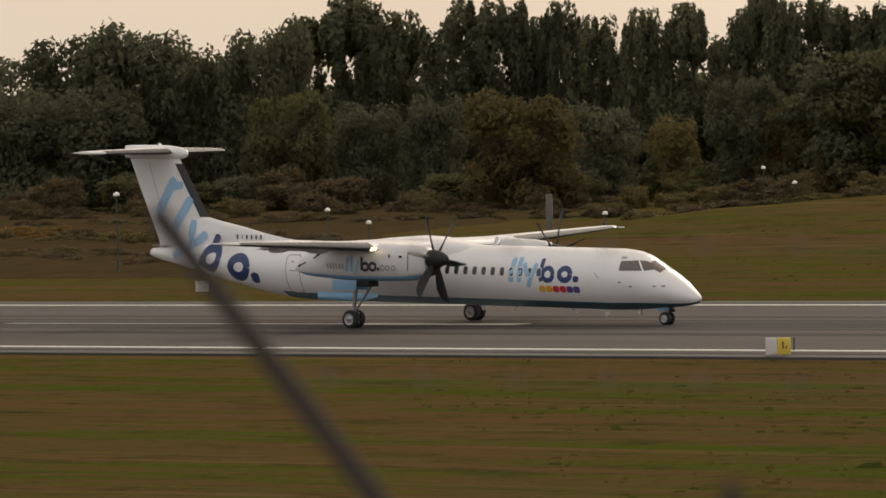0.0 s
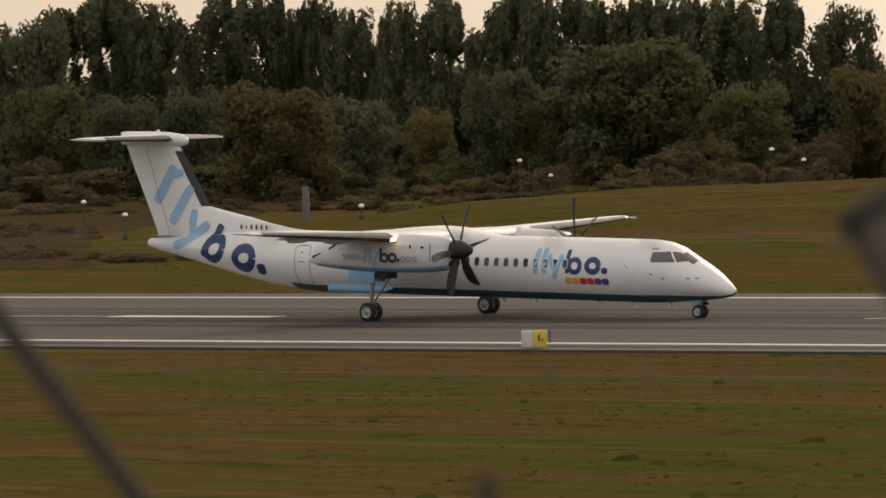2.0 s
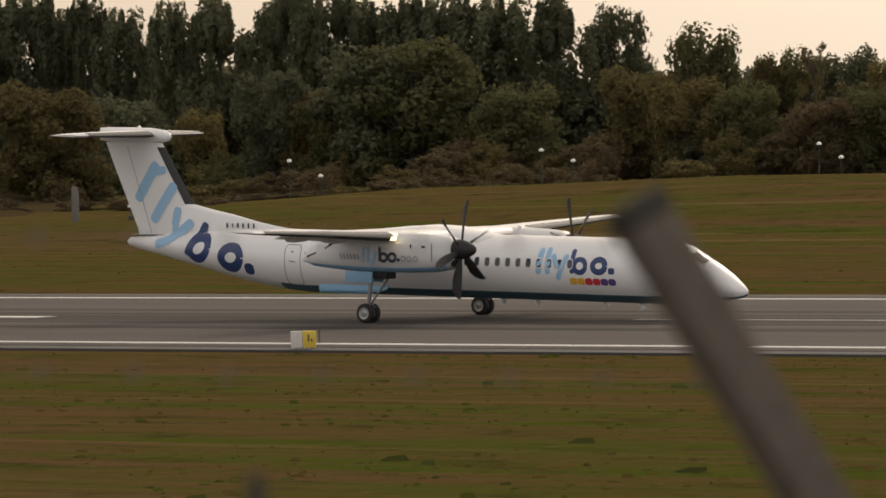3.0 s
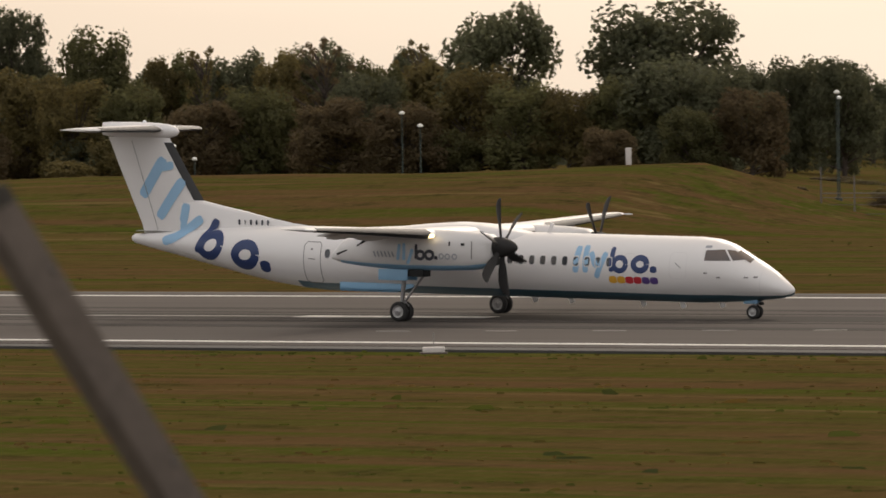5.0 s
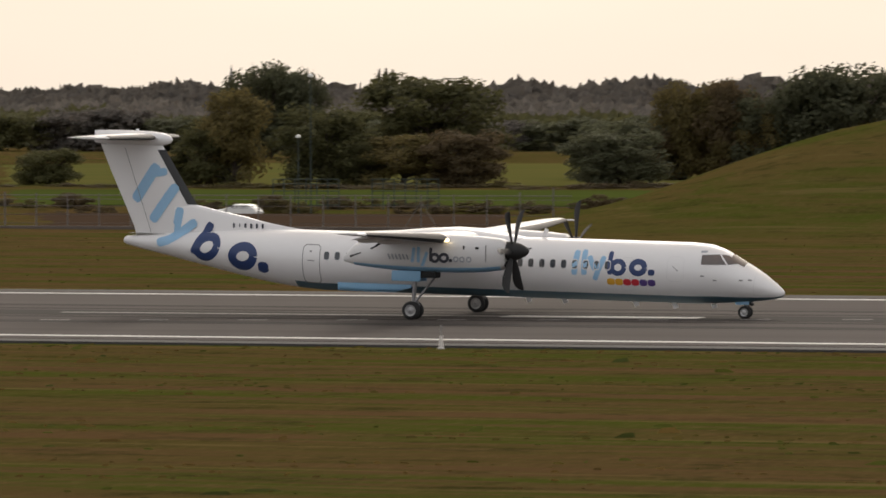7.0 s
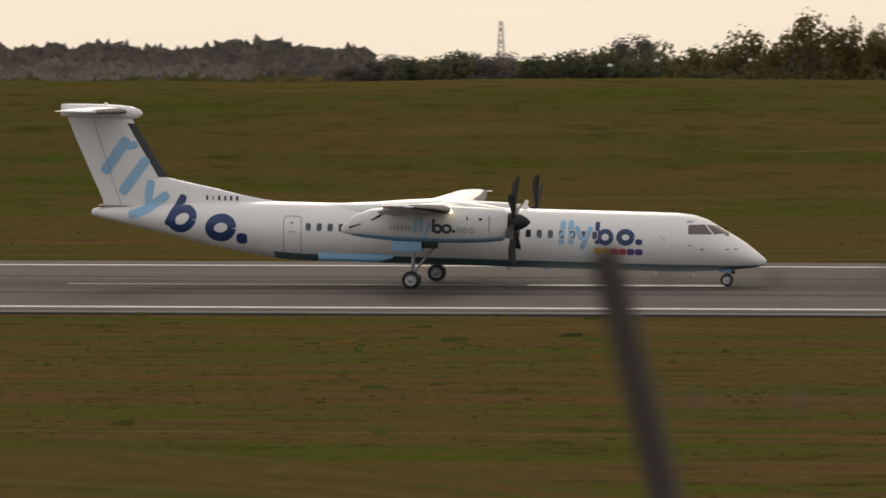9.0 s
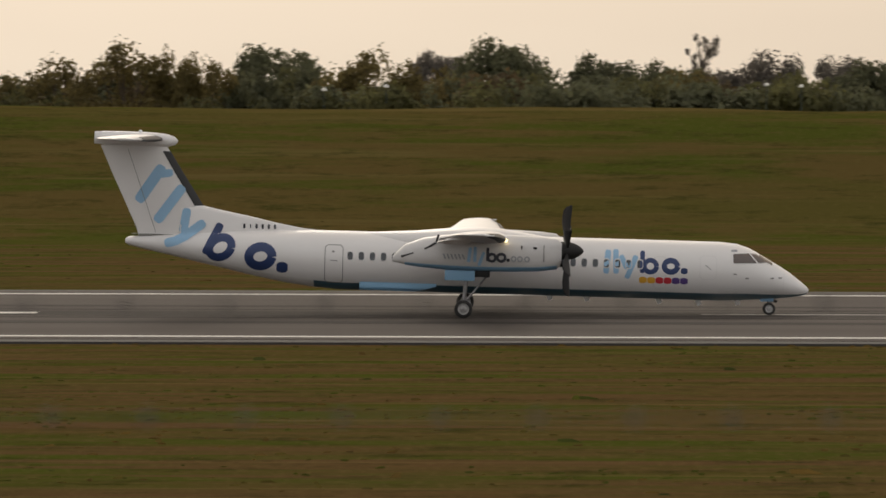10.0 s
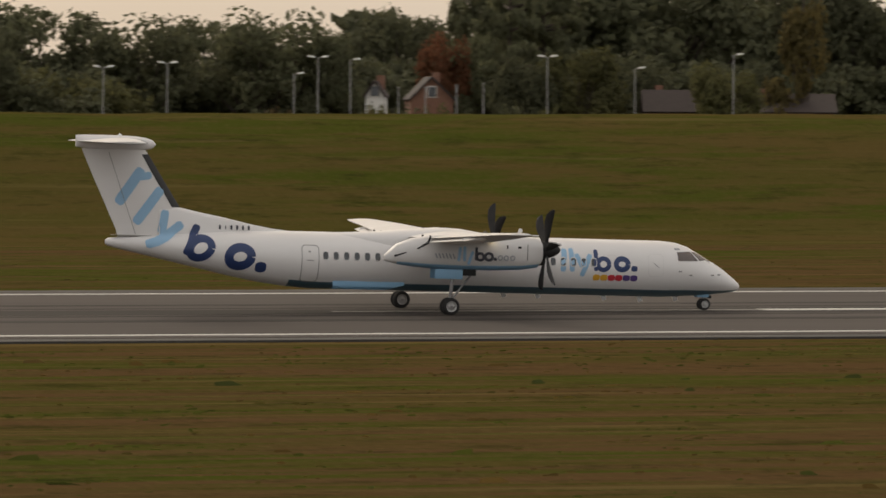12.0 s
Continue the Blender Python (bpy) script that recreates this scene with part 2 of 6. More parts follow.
BLADE = mat("propeller_blade", (0.02, 0.019, 0.019), 0.6, spec=0.25, vary=0.4, color2=(0.045, 0.042, 0.04), scale=2)
TYRE = mat("tyre_rubber", (0.022, 0.021, 0.02), 0.75, vary=0.4, scale=3)
RIM = mat("wheel_rim", (0.42, 0.41, 0.4), 0.4, metal=0.5)
STEEL = mat("gear_steel", (0.32, 0.31, 0.31), 0.4, metal=0.6, vary=0.5, scale=4)
DARKWELL = mat("dark_recess", (0.02, 0.02, 0.02), 0.8)
LANDING = mat("landing_light", (1.0, 0.78, 0.4), 0.3, emit=3.0)
BEACON = mat("beacon_glass", (0.85, 0.85, 0.85), 0.2)
CONCRETE = mat("weathered_concrete", (0.125, 0.098, 0.08), 0.9, vary=0.9, color2=(0.075, 0.06, 0.048), scale=9, bump=0.4)
# darker mottled concrete for the post tops
DARKTOP = mat("dark_concrete", (0.045, 0.038, 0.032), 0.95, vary=0.8, color2=(0.03, 0.03, 0.02), scale=14, bump=0.4)
IRON = mat("rusty_angle_iron", (0.04, 0.033, 0.03), 0.8, vary=0.7, color2=(0.055, 0.04, 0.028), scale=14)
WIRE = mat("galvanised_wire", (0.16, 0.15, 0.14), 0.6, metal=0.4)
LAMPPOST = mat("dark_green_post", (0.03, 0.045, 0.035), 0.6)
GREYPOST = mat("galvanised_post", (0.34, 0.33, 0.32), 0.5, metal=0.3)
LAMPHEAD = mat("white_lamp_head", (0.8, 0.78, 0.74), 0.4)
YELLOW = mat("yellow_sign", (0.7, 0.5, 0.06), 0.5, vary=0.3, scale=4)
PALE = mat("pale_plastic", (0.62, 0.58, 0.54), 0.5, vary=0.3, scale=4)
ROOFTILE = mat("brown_roof_tiles", (0.055, 0.04, 0.035), 0.85, vary=0.6, scale=1.5, stretch=(1, 1, 4), bump=0.4)
RENDERW = mat("white_render", (0.7, 0.67, 0.63), 0.8, vary=0.3, scale=1)
BRICK = mat("red_brick", (0.24, 0.12, 0.08), 0.85, vary=0.6, scale=3)
STONE = mat("spire_stone", (0.3, 0.27, 0.25), 0.9, vary=0.4, scale=0.3)
BARK = mat("bark", (0.07, 0.052, 0.04), 0.95, vary=0.6, scale=0.8, bump=0.5)
FENCEGREY = mat("dull_fence_steel", (0.17, 0.15, 0.135), 0.7, metal=0.2, vary=0.4, scale=2)
MESHGREY = mat("fence_mesh", (0.11, 0.085, 0.07), 0.8, vary=0.4, scale=2)
CARWHITE = mat("white_car_paint", (0.75, 0.74, 0.72), 0.25)


def leaf_mat(name, c, c2):
    """Leaves that let some light through."""
    m = mat(name, c, 0.75, vary=0.7, color2=c2, scale=0.35, island=0.25, objrand=0.2, spec=0.2)
    n, l = m.node_tree.nodes, m.node_tree.links
    b = n["Principled BSDF"]
    thin = n.new("ShaderNodeBsdfTranslucent")
    l.new(b.inputs["Base Color"].links[0].from_socket, thin.inputs["Color"])
    both = n.new("ShaderNodeMixShader")
    both.inputs["Fac"].default_value = 0.5
    l.new(b.outputs["BSDF"], both.inputs[1])
    l.new(thin.outputs["BSDF"], both.inputs[2])
    l.new(both.outputs["Shader"], n["Material Output"].inputs["Surface"])
    return m


LEAF = {
    "dark": leaf_mat("dark_green_leaves", (0.12, 0.122, 0.068), (0.095, 0.097, 0.054)),
    "green": leaf_mat("green_leaves", (0.122, 0.118, 0.048), (0.09, 0.086, 0.038)),
    "olive": leaf_mat("olive_leaves", (0.155, 0.122, 0.045), (0.118, 0.098, 0.04)),
    "brown": leaf_mat("brown_leaves", (0.13, 0.092, 0.048), (0.105, 0.085, 0.042)),
    "gold": leaf_mat("golden_leaves", (0.26, 0.145, 0.032), (0.16, 0.112, 0.034)),
    "rust": leaf_mat("rust_red_leaves", (0.2, 0.085, 0.045), (0.13, 0.068, 0.036)),
    # the air's haze over distance, mixed into the leaf colour as paler grey
    "haze": leaf_mat("haze_tinted_leaves", (0.165, 0.145, 0.125), (0.125, 0.114, 0.1)),
}

# ---------------------------------------------------------------- land and runway
def axis_steps(*spans):
    out = [spans[0][0]]
    for a, b, step in spans:
        k = max(1, round((b - a) / step))
        out += [a + (b - a) * i / k for i in range(1, k + 1)]
    return out


gx = axis_steps((-4500, -1200, 300), (-1200, -460, 40), (-460, 240, 3.5), (240, 600, 30), (600, 4500, 300))
gy = axis_steps((-900, -60, 60), (-60, 120, 5), (120, 230, 10), (230, 236, 3), (236, 300, 2), (300, 372, 6), (372, 500, 3), (500, 760, 13), (760, 4900, 180))
gv = [(x, y, ground_z(x, y)) for y in gy for x in gx]
nx_ = len(gx)
gf = [(j * nx_ + i, j * nx_ + i + 1, (j + 1) * nx_ + i + 1, (j + 1) * nx_ + i) for j in range(len(gy) - 1) for i in range(nx_ - 1)]
ground = tagged(new("ground", mesh_of("ground", gv, gf, GRASS, smooth=True)), "brown and green mown airfield grass rising to banks", "ground", kind="structure")
ground.data.materials.append(BANK_GRASS)
ground.data.polygons.foreach_set("material_index", [1 if v[1] > 374 and v[0] > -160 else 0 for v in (gv[f[0]] for f in gf)])


def strip(name, x0, x1, y0, y1, z, material, label, category, thick=0.1, parent=None):
    bm = bmesh.new()
    box(bm, (x1 - x0, y1 - y0, thick), ((x0 + x1) / 2, (y0 + y1) / 2, z - thick / 2))
    ob = part(name, bm, material, parent, smooth=False)
    return ob if parent else tagged(ob, label, category, kind="structure")


runway = strip("runway", -2000, 2000, Y0 - 26.2, Y0 + 27.0, 0.0, ASPHALT, "grey asphalt runway with white painted lines", "runway", 0.3)
for side in (-1, 1):
    a, b2 = (Y0 + 27.0, Y0 + 29.2) if side > 0 else (Y0 - 28.4, Y0 - 26.2)
    strip("runway_shoulder", -2000, 2000, a, b2, -0.02, SHOULDER, "dark worn asphalt runway shoulder", "shoulder", 0.3)
    edge = Y0 + 23.2 if side > 0 else Y0 - 23.7
    strip("edge_line", -2000, 2000, edge - 0.45, edge + 0.45, 0.016, LINE, "", "", 0.02, runway)
for k in range(-6, 6):
    x = 8.5 + 61.0 * k + (5.0 if k < -2 else 0.0)
    strip("centre_line", x, x + 21.3, Y0 - 0.35, Y0 + 0.35, 0.014, OLDLINE, "", "", 0.02, runway)
    strip("centre_line_fresh", x + 21.4, x + 30.5, Y0 - 0.75, Y0 + 0.75, 0.016, LINE, "", "", 0.02, runway)
for y, w in ((-4.3, 1.3), (4.5, 1.2), (-9.5, 2.2), (0.0, 5.5), (8.6, 1.6)):
    strip("tyre_track", -1200, 1200, Y0 + y - w / 2, Y0 + y + w / 2, 0.006, RUBBER, "", "", 0.01, runway)
# short joints and worn remains of a taxi line that leaves the runway
rnd = random.Random(4)
for k in range(16):
    bm = bmesh.new()
    x = -136 + k * 4.3
    box(bm, (1.3, 0.3, 0.02), (x, Y0 - 14 + k * 0.85 + 0.01 * k * k, 0.008), m=pose(0, 0, 0, 0, 0, 8))
    part("worn_dash", bm, OLDLINE, runway, smooth=False)
for x, lean in ((22.0, 0.2), (47.0, -0.3)):
    bm = bmesh.new()
    box(bm, (0.25, 14, 0.02), (x, Y0 - 9, 0.008), m=pose(0, 0, 0, 0, 0, math.degrees(lean)))
    part("worn_crossing_line", bm, OLDLINE, runway, smooth=False)

# fields, soil and heath behind the airfield
strip("perimeter_soil", -330, -100, 424, 467, 0.08, SOIL, "bare brown soil behind the perimeter fence", "soil", 0.3)
strip("far_meadow", -520, -60, 500, 575, 0.10, MEADOW, "strip of green meadow", "meadow", 0.3)
strip("pale_field", -900, -60, 600, 780, 0.12, FIELD, "pale green mown field", "field", 0.3)
strip("service_road", -224, -110, 470.5, 481, -0.66, ROADWAY, "grey service road along the perimeter", "road", 0.3)


# rough brown heath at the west end of the airfield
HEATH_EDGE = [(334, -262), (348, -276), (400, -318), (440, -345), (490, -372), (545, -400), (600, -430)]
hy = axis_steps((334, 600, 2.5))
hv, hf, hn = [], [], 90
for y in hy:
    edge = lerp_table(HEATH_EDGE, y) + 5 * noise.noise((y * 0.05, 2, 7)) + 3 * noise.noise((y * 0.21, 5, 7))
    for i in range(hn):
        x = edge - 330 * (i / (hn - 1)) ** 1.5
        rise = min(1.0, i / 4) * min(1.0, (y - 334) / 8)
        hv.append((x, y, ground_z(x, y) - 0.05 + rise * (0.2 + 0.45 * abs(noise.noise((x * 0.13, y * 0.16, 1))) + 0.25 * abs(noise.noise((x * 0.4, y * 0.5, 4))))))
hf = [(j * hn + i + 1, j * hn + i, (j + 1) * hn + i, (j + 1) * hn + i + 1) for j in range(len(hy) - 1) for i in range(hn - 1)]
tagged(new("heath", mesh_of("heath", hv, hf, HEATH, smooth=True)), "rough brown heath with low dry growth", "heath", kind="structure")


# ---------------------------------------------------------------- the aircraft
# x ahead from the nose wheel, the near side is -y; the body sits nose-down
BODY = pose(0, 0, 1.93, 0, 1.55, 0)
# x, top, bottom, half width
SHAPE = [(1.82, -0.70, -0.82, 0.03), (1.72, -0.58, -0.93, 0.22), (1.45, -0.36, -1.02, 0.45), (0.95, 0.02, -1.10, 0.75), (0.4, 0.36, -1.16, 0.97),
         (-0.05, 0.6, -1.20, 1.08), (-0.5, 0.86, -1.24, 1.16), (-0.95, 1.1, -1.27, 1.22), (-1.5, 1.27, -1.31, 1.28), (-2.3, 1.345, -1.345, 1.33),
         (-3.4, 1.345, -1.345, 1.345), (-19.6, 1.345, -1.345, 1.345), (-20.8, 1.34, -1.26, 1.33), (-22.2, 1.31, -1.08, 1.27), (-23.6, 1.25, -0.82, 1.14),
         (-25.0, 1.17, -0.52, 0.95), (-26.4, 1.07, -0.22, 0.74), (-27.6, 0.97, 0.04, 0.55), (-28.6, 0.88, 0.24, 0.4), (-29.35, 0.8, 0.42, 0.22), (-29.5, 0.7, 0.5, 0.08)]


def shape_at(x):
    for a, b in zip(SHAPE, SHAPE[1:]):
        if x >= b[0]:
            f = min(1.0, max(0.0, (a[0] - x) / (a[0] - b[0])))
            return [a[i] + (b[i] - a[i]) * f for i in (1, 2, 3)]
    return SHAPE[-1][1:]


def side_y(x, z):
    """Half width of the body at that height."""
    top, bot, w = shape_at(x)
    c, hgt = (top + bot) / 2, (top - bot) / 2
    return w * math.sqrt(max(0.0, 1 - ((z - c) / hgt) ** 2)) if hgt > 0 else 0.0


def body_rings(lo, hi, seg, step):
    """Rings of the skin between two heights, given as fractions of the turn."""
    xs = sorted({s[0] for s in SHAPE} | {-3.4 - k * step for k in range(1, int(16.2 / step))}, reverse=True)
    rings = []
    for x in xs:
        top, bot, w = shape_at(x)
        c, hgt = (top + bot) / 2, (top - bot) / 2
        rings.append([(x, w * math.sin(a), c + hgt * math.cos(a)) for a in [lo + (hi - lo) * i / seg for i in range(seg + (hi - lo < math.tau - 0.01))]])
    return rings


plane = thing("turboprop_airliner", "white high-wing turboprop airliner with light blue and navy markings", "aircraft")


def skin(name, bm, material, parent=None, label="", smooth=True, m=BODY):
    bmesh.ops.transform(bm, matrix=m, verts=bm.verts)
    return part(name, bm, material, parent or plane, label, smooth)


BELLY = math.radians(138)
bm = bmesh.new()
loft(bm, body_rings(-BELLY, BELLY, 40, 2.0), close=False, caps=False)
skin("fuselage", bm, WHITE, label="glossy white painted fuselage skin")
bm = bmesh.new()
under = body_rings(BELLY, math.tau - BELLY, 16, 2.0)
loft(bm, [r for r in under if r[0][0] > -21.5], close=False, caps=False)
skin("belly", bm, TEAL, label="dark teal painted belly")
bm = bmesh.new()
loft(bm, [r for r in under if r[0][0] < -20.5], close=False, caps=False)
skin("tail_belly", bm, WHITE)


def foil(chord, thick, k=9):
    """An aerofoil outline, from the trailing edge over the top to the nose and back: (x ahead, z)."""
    up, lo = [], []
    for i in range(k + 1):
        f = 0.5 - 0.5 * math.cos(math.pi * i / k)
        t = 5 * thick * (0.2969 * math.sqrt(f) - 0.126 * f - 0.3516 * f * f + 0.2843 * f**3 - 0.1036 * f**4)
        up.append((-f * chord, t * chord * 1.15))
        lo.append((-f * chord, -t * chord * 0.7))
    return list(reversed(up)) + lo[1:-1]


def wing_rings(stations, sign, upright=False):
    """stations: (span, leading edge x, height, chord, thickness)."""
    out = []
    for s, le, z, c, t in stations:
        out.append([(le + px, pz, z + s) if upright else (le + px, sign * s, z + pz) for px, pz in foil(c, t)])
    return out


# body heights below are relative to the fuselage axis
WING = [(0.0, -11.95, 1.25, 3.15, 0.17), (4.4, -12.0, 1.25, 3.1, 0.17), (9.5, -12.3, 1.5, 2.25, 0.15), (13.6, -12.75, 1.68, 1.45, 0.13), (14.15, -12.95, 1.705, 1.15, 0.11), (14.21, -13.2, 1.71, 0.7, 0.06)]
for sign in (-1, 1):
    bm = bmesh.new()
    loft(bm, wing_rings(WING, sign))
    skin("wing", bm, GREYWHITE, label="long straight white wing with dusty paint")
    # rubber boot on the outer leading edge
    bm = bmesh.new()
    rings = []
    for s, le, z, c, t in ((5.3, -12.045, 1.295, 2.95, 0.165), (9.5, -12.3, 1.5, 2.25, 0.15), (13.6, -12.75, 1.68, 1.45, 0.13)):
        pts = [(px, pz) for px, pz in foil(c, t * 1.03) if px > -0.13 * c]
        rings.append([(le + 0.012 + px, sign * s, z + pz * 1.08) for px, pz in pts])
    loft(bm, rings, close=False, caps=False)
    skin("wing_boot", bm, BOOT, label="black rubber de-icing boot")
    # flaps with a gap, slightly lowered
    for s0, s1 in ((1.6, 3.5), (5.4, 10.2)):
        bm = bmesh.new()
        rings = []
        for s in (s0, s1):
            f = (s - 0.0) / 4.4 if s < 4.4 else (s - 4.4) / 5.1
            te = -15.1 + (0.55 * f if s > 4.4 else 0)
            z = 1.25 + (0.25 * f if s > 4.4 else 0)
            rings.append([(te + 0.62 + px, sign * s, z - 0.07 + pz + px * 0.16) for px, pz in foil(0.9, 0.13)])
        loft(bm, rings)
        skin("flap", bm, GREYWHITE)
    # flap track pods
    for s, ln in ((6.4, 1.5), (9.2, 1.25)):
        bm = bmesh.new()
        rings = []
        for o, r in ((0.0, 0.02), (0.12, 0.1), (0.4, 0.16), (0.8, 0.16), (1.2, 0.1), (ln, 0.02)):
            rings.append([(-13.55 - o, sign * s + r * 0.8 * math.cos(a), 1.25 - 0.02 + 0.05 * (s - 6) - 0.12 * o / ln + r * math.sin(a)) for a in [i * math.tau / 10 for i in range(10)]])
        loft(bm, rings)
        skin("flap_pod", bm, WHITE)
    # wing tip light
    bm = bmesh.new()
    box(bm, (0.35, 0.06, 0.06), (-12.75, sign * 14.17, 1.7), 0.02)
    skin("tip_light", bm, BEACON)

# wing fairing on the back
bm = bmesh.new()
rings = []
for x, hgt, w in ((-9.9, 1.30, 0.5), (-10.6, 1.4, 0.85), (-11.5, 1.54, 1.12), (-12.3, 1.66, 1.24), (-13.4, 1.7, 1.26), (-14.8, 1.6, 1.22), (-16.2, 1.46, 1.05), (-17.8, 1.36, 0.75), (-19.4, 1.3, 0.4)):
    rings.append([(x, w * math.copysign(abs(math.sin(a)) ** 0.7, math.sin(a)), 0.75 + (hgt - 0.75) * max(0, math.cos(a)) ** 0.6) for a in [math.pi * (i / 14 - 0.5) for i in range(15)]])
loft(bm, rings, close=False, caps=False)
skin("wing_fairing", bm, WHITE)

# nacelles: x, top, bottom, half width, heights relative to the axis
NAC = [(-9.55, 1.22, 0.2, 0.46), (-9.75, 1.38, 0.02, 0.56), (-10.6, 1.46, -0.1, 0.66), (-11.8, 1.5, -0.15, 0.7), (-13.4, 1.5, -0.17, 0.7), (-14.8, 1.42, -0.13, 0.68), (-15.8, 1.26, -0.06, 0.6), (-16.6, 0.95, 0.03, 0.42), (-17.15, 0.42, 0.16, 0.1)]
for sign in (-1, 1):
    bm = bmesh.new()
    rings = []
    for x, top, bot, w in NAC:
        c, hgt = (top + bot) / 2, (top - bot) / 2
        ring = []
        for i in range(28):
            a = i * math.tau / 28
            sx, cx = math.sin(a), math.cos(a)
            ring.append((x, sign * 4.4 + w * math.copysign(abs(sx) ** 0.72, sx), c + hgt * math.copysign(abs(cx) ** 0.8, cx)))
        rings.append(ring)
    loft(bm, rings)
    nacelle = skin("nacelle", bm, GREYWHITE, label="white engine nacelle under the wing")
    # blue lower edge
    bm = bmesh.new()
    rings = []
    for x, top, bot, w in NAC[1:8]:
        c, hgt = (top + bot) / 2, (top - bot) / 2
        ring = []
        for i in range(17):
            a = math.pi * (0.74 + 0.52 * i / 16)
            sx, cx = math.sin(a), math.cos(a)
            ring.append((x, sign * 4.4 + (w * 1.012 + 0.004) * math.copysign(abs(sx) ** 0.72, sx), c + (hgt * 1.01 + 0.006) * math.copysign(abs(cx) ** 0.8, cx)))
        rings.append(ring)
    loft(bm, rings, close=False, caps=False)
    skin("nacelle_stripe", bm, SKYBLUE, nacelle, "sky blue painted lower edge")
    # air intake below the spinner
    bm = bmesh.new()
    lathe(bm, ((0.0, 0.30), (0.03, 0.32), (0.1, 0.34)), "X", 20, (-9.6, 0, 0))
    bmesh.ops.transform(bm, matrix=Matrix.Translation((0, sign * 4.4, 0.28)) @ Matrix.Diagonal((1, 1.1, 0.5, 1)), verts=bm.verts)
    skin("intake", bm, DARKWELL, nacelle)
    # exhaust slot and panel seams on both flanks
    for flank in (-1, 1):
        yy = sign * 4.4 + flank * 0.69
        bm = bmesh.new()
        box(bm, (0.03, 0.03, 0.75), (-10.35, sign * 4.4 + flank * 0.64, 0.72))
        skin("panel_seam", bm, SEAM, nacelle, smooth=False)
        for xs, zs, ws, hs in ((-10.75, 0.95, 0.16, 0.1), (-11.35, 0.97, 0.06, 0.17)):
            bm = bmesh.new()
            box(bm, (ws, 0.03, hs), (xs, sign * 4.4 + flank * (0.66 if xs > -11 else 0.69), zs), 0.01)
            skin("vent", bm, DARKWELL, nacelle, smooth=False)
        bm = bmesh.new()
        pts = [(-15.1, 1.4), (-15.2, 1.08), (-15.6, 0.82), (-16.2, 0.58), (-16.75, 0.4)]
        for (xa, za), (xb, zb) in zip(pts, pts[1:]):
            wa = 0.68 if xa > -15.3 else (0.6 if xa > -16 else 0.47)
            wb = 0.66 if xb > -15.3 else (0.56 if xb > -16 else 0.36)
            tube(bm, (xa, sign * 4.4 + flank * wa, za), (xb, sign * 4.4 + flank * wb, zb), 0.05, seg=6)
        skin("exhaust_lip", bm, DARKWELL, nacelle, "black curved exhaust lip")
    # landing light in the wing root beside the nacelle
    for dy in (0.78, 1.0):
        bm = bmesh.new()
        bmesh.ops.create_uvsphere(bm, u_segments=12, v_segments=8, radius=0.085, matrix=Matrix.Translation((-12.085, sign * (4.4 + dy), 1.27)))
        skin("landing_light", bm, LANDING, label="lit warm landing light")
    # main gear doors
    for o in (-0.42, 0.42):
        bm = bmesh.new()
        box(bm, (1.35, 0.04, 0.46), (-14.1, sign * 4.4 + o, -0.38), 0.015)
        skin("gear_door", bm, SKYBLUE, label="sky blue open gear door")
    bm = bmesh.new()
    box(bm, (0.7, 0.7, 0.3), (-13.1, sign * 4.4, -0.29), 0.03)
    skin("gear_bay", bm, DARKWELL)


def wheel(parent, at, r, w, name="wheel"):
    hub = new(name)
    hub.parent = parent
    hub.location = at
    bm = bmesh.new()
    lathe(bm, ((-w / 2, r * 0.62), (-w / 2, r * 0.8), (-w * 0.42, r * 0.92), (-w * 0.25, r * 0.99), (-w * 0.22, r * 0.975), (-w * 0.05, r), (w * 0.05, r), (w * 0.22, r * 0.975), (w * 0.25, r * 0.99), (w * 0.42, r * 0.92), (w / 2, r * 0.8), (w / 2, r * 0.62)), "Y", 28, caps=False)
    part("tyre", bm, TYRE, hub)
    bm = bmesh.new()
    lathe(bm, ((-w * 0.44, 0.02), (-w * 0.44, r * 0.2), (-w * 0.36, r * 0.28), (-w * 0.3, r * 0.45), (-w * 0.47, r * 0.6), (-w * 0.47, r * 0.64), (w * 0.47, r * 0.64), (w * 0.47, r * 0.6), (w * 0.3, r * 0.45), (w * 0.36, r * 0.28), (w * 0.44, r * 0.2), (w * 0.44, 0.02)), "Y", 24)
    part("rim", bm, RIM, hub)
    bm = bmesh.new()
    for k in range(8):
        a = k * math.tau / 8
        tube(bm, (math.cos(a) * r * 0.42, -w * 0.47, math.sin(a) * r * 0.42), (math.cos(a) * r * 0.42, w * 0.47, math.sin(a) * r * 0.42), r * 0.05, seg=6)
    part("wheel_bolts", bm, STEEL, hub)
    return hub


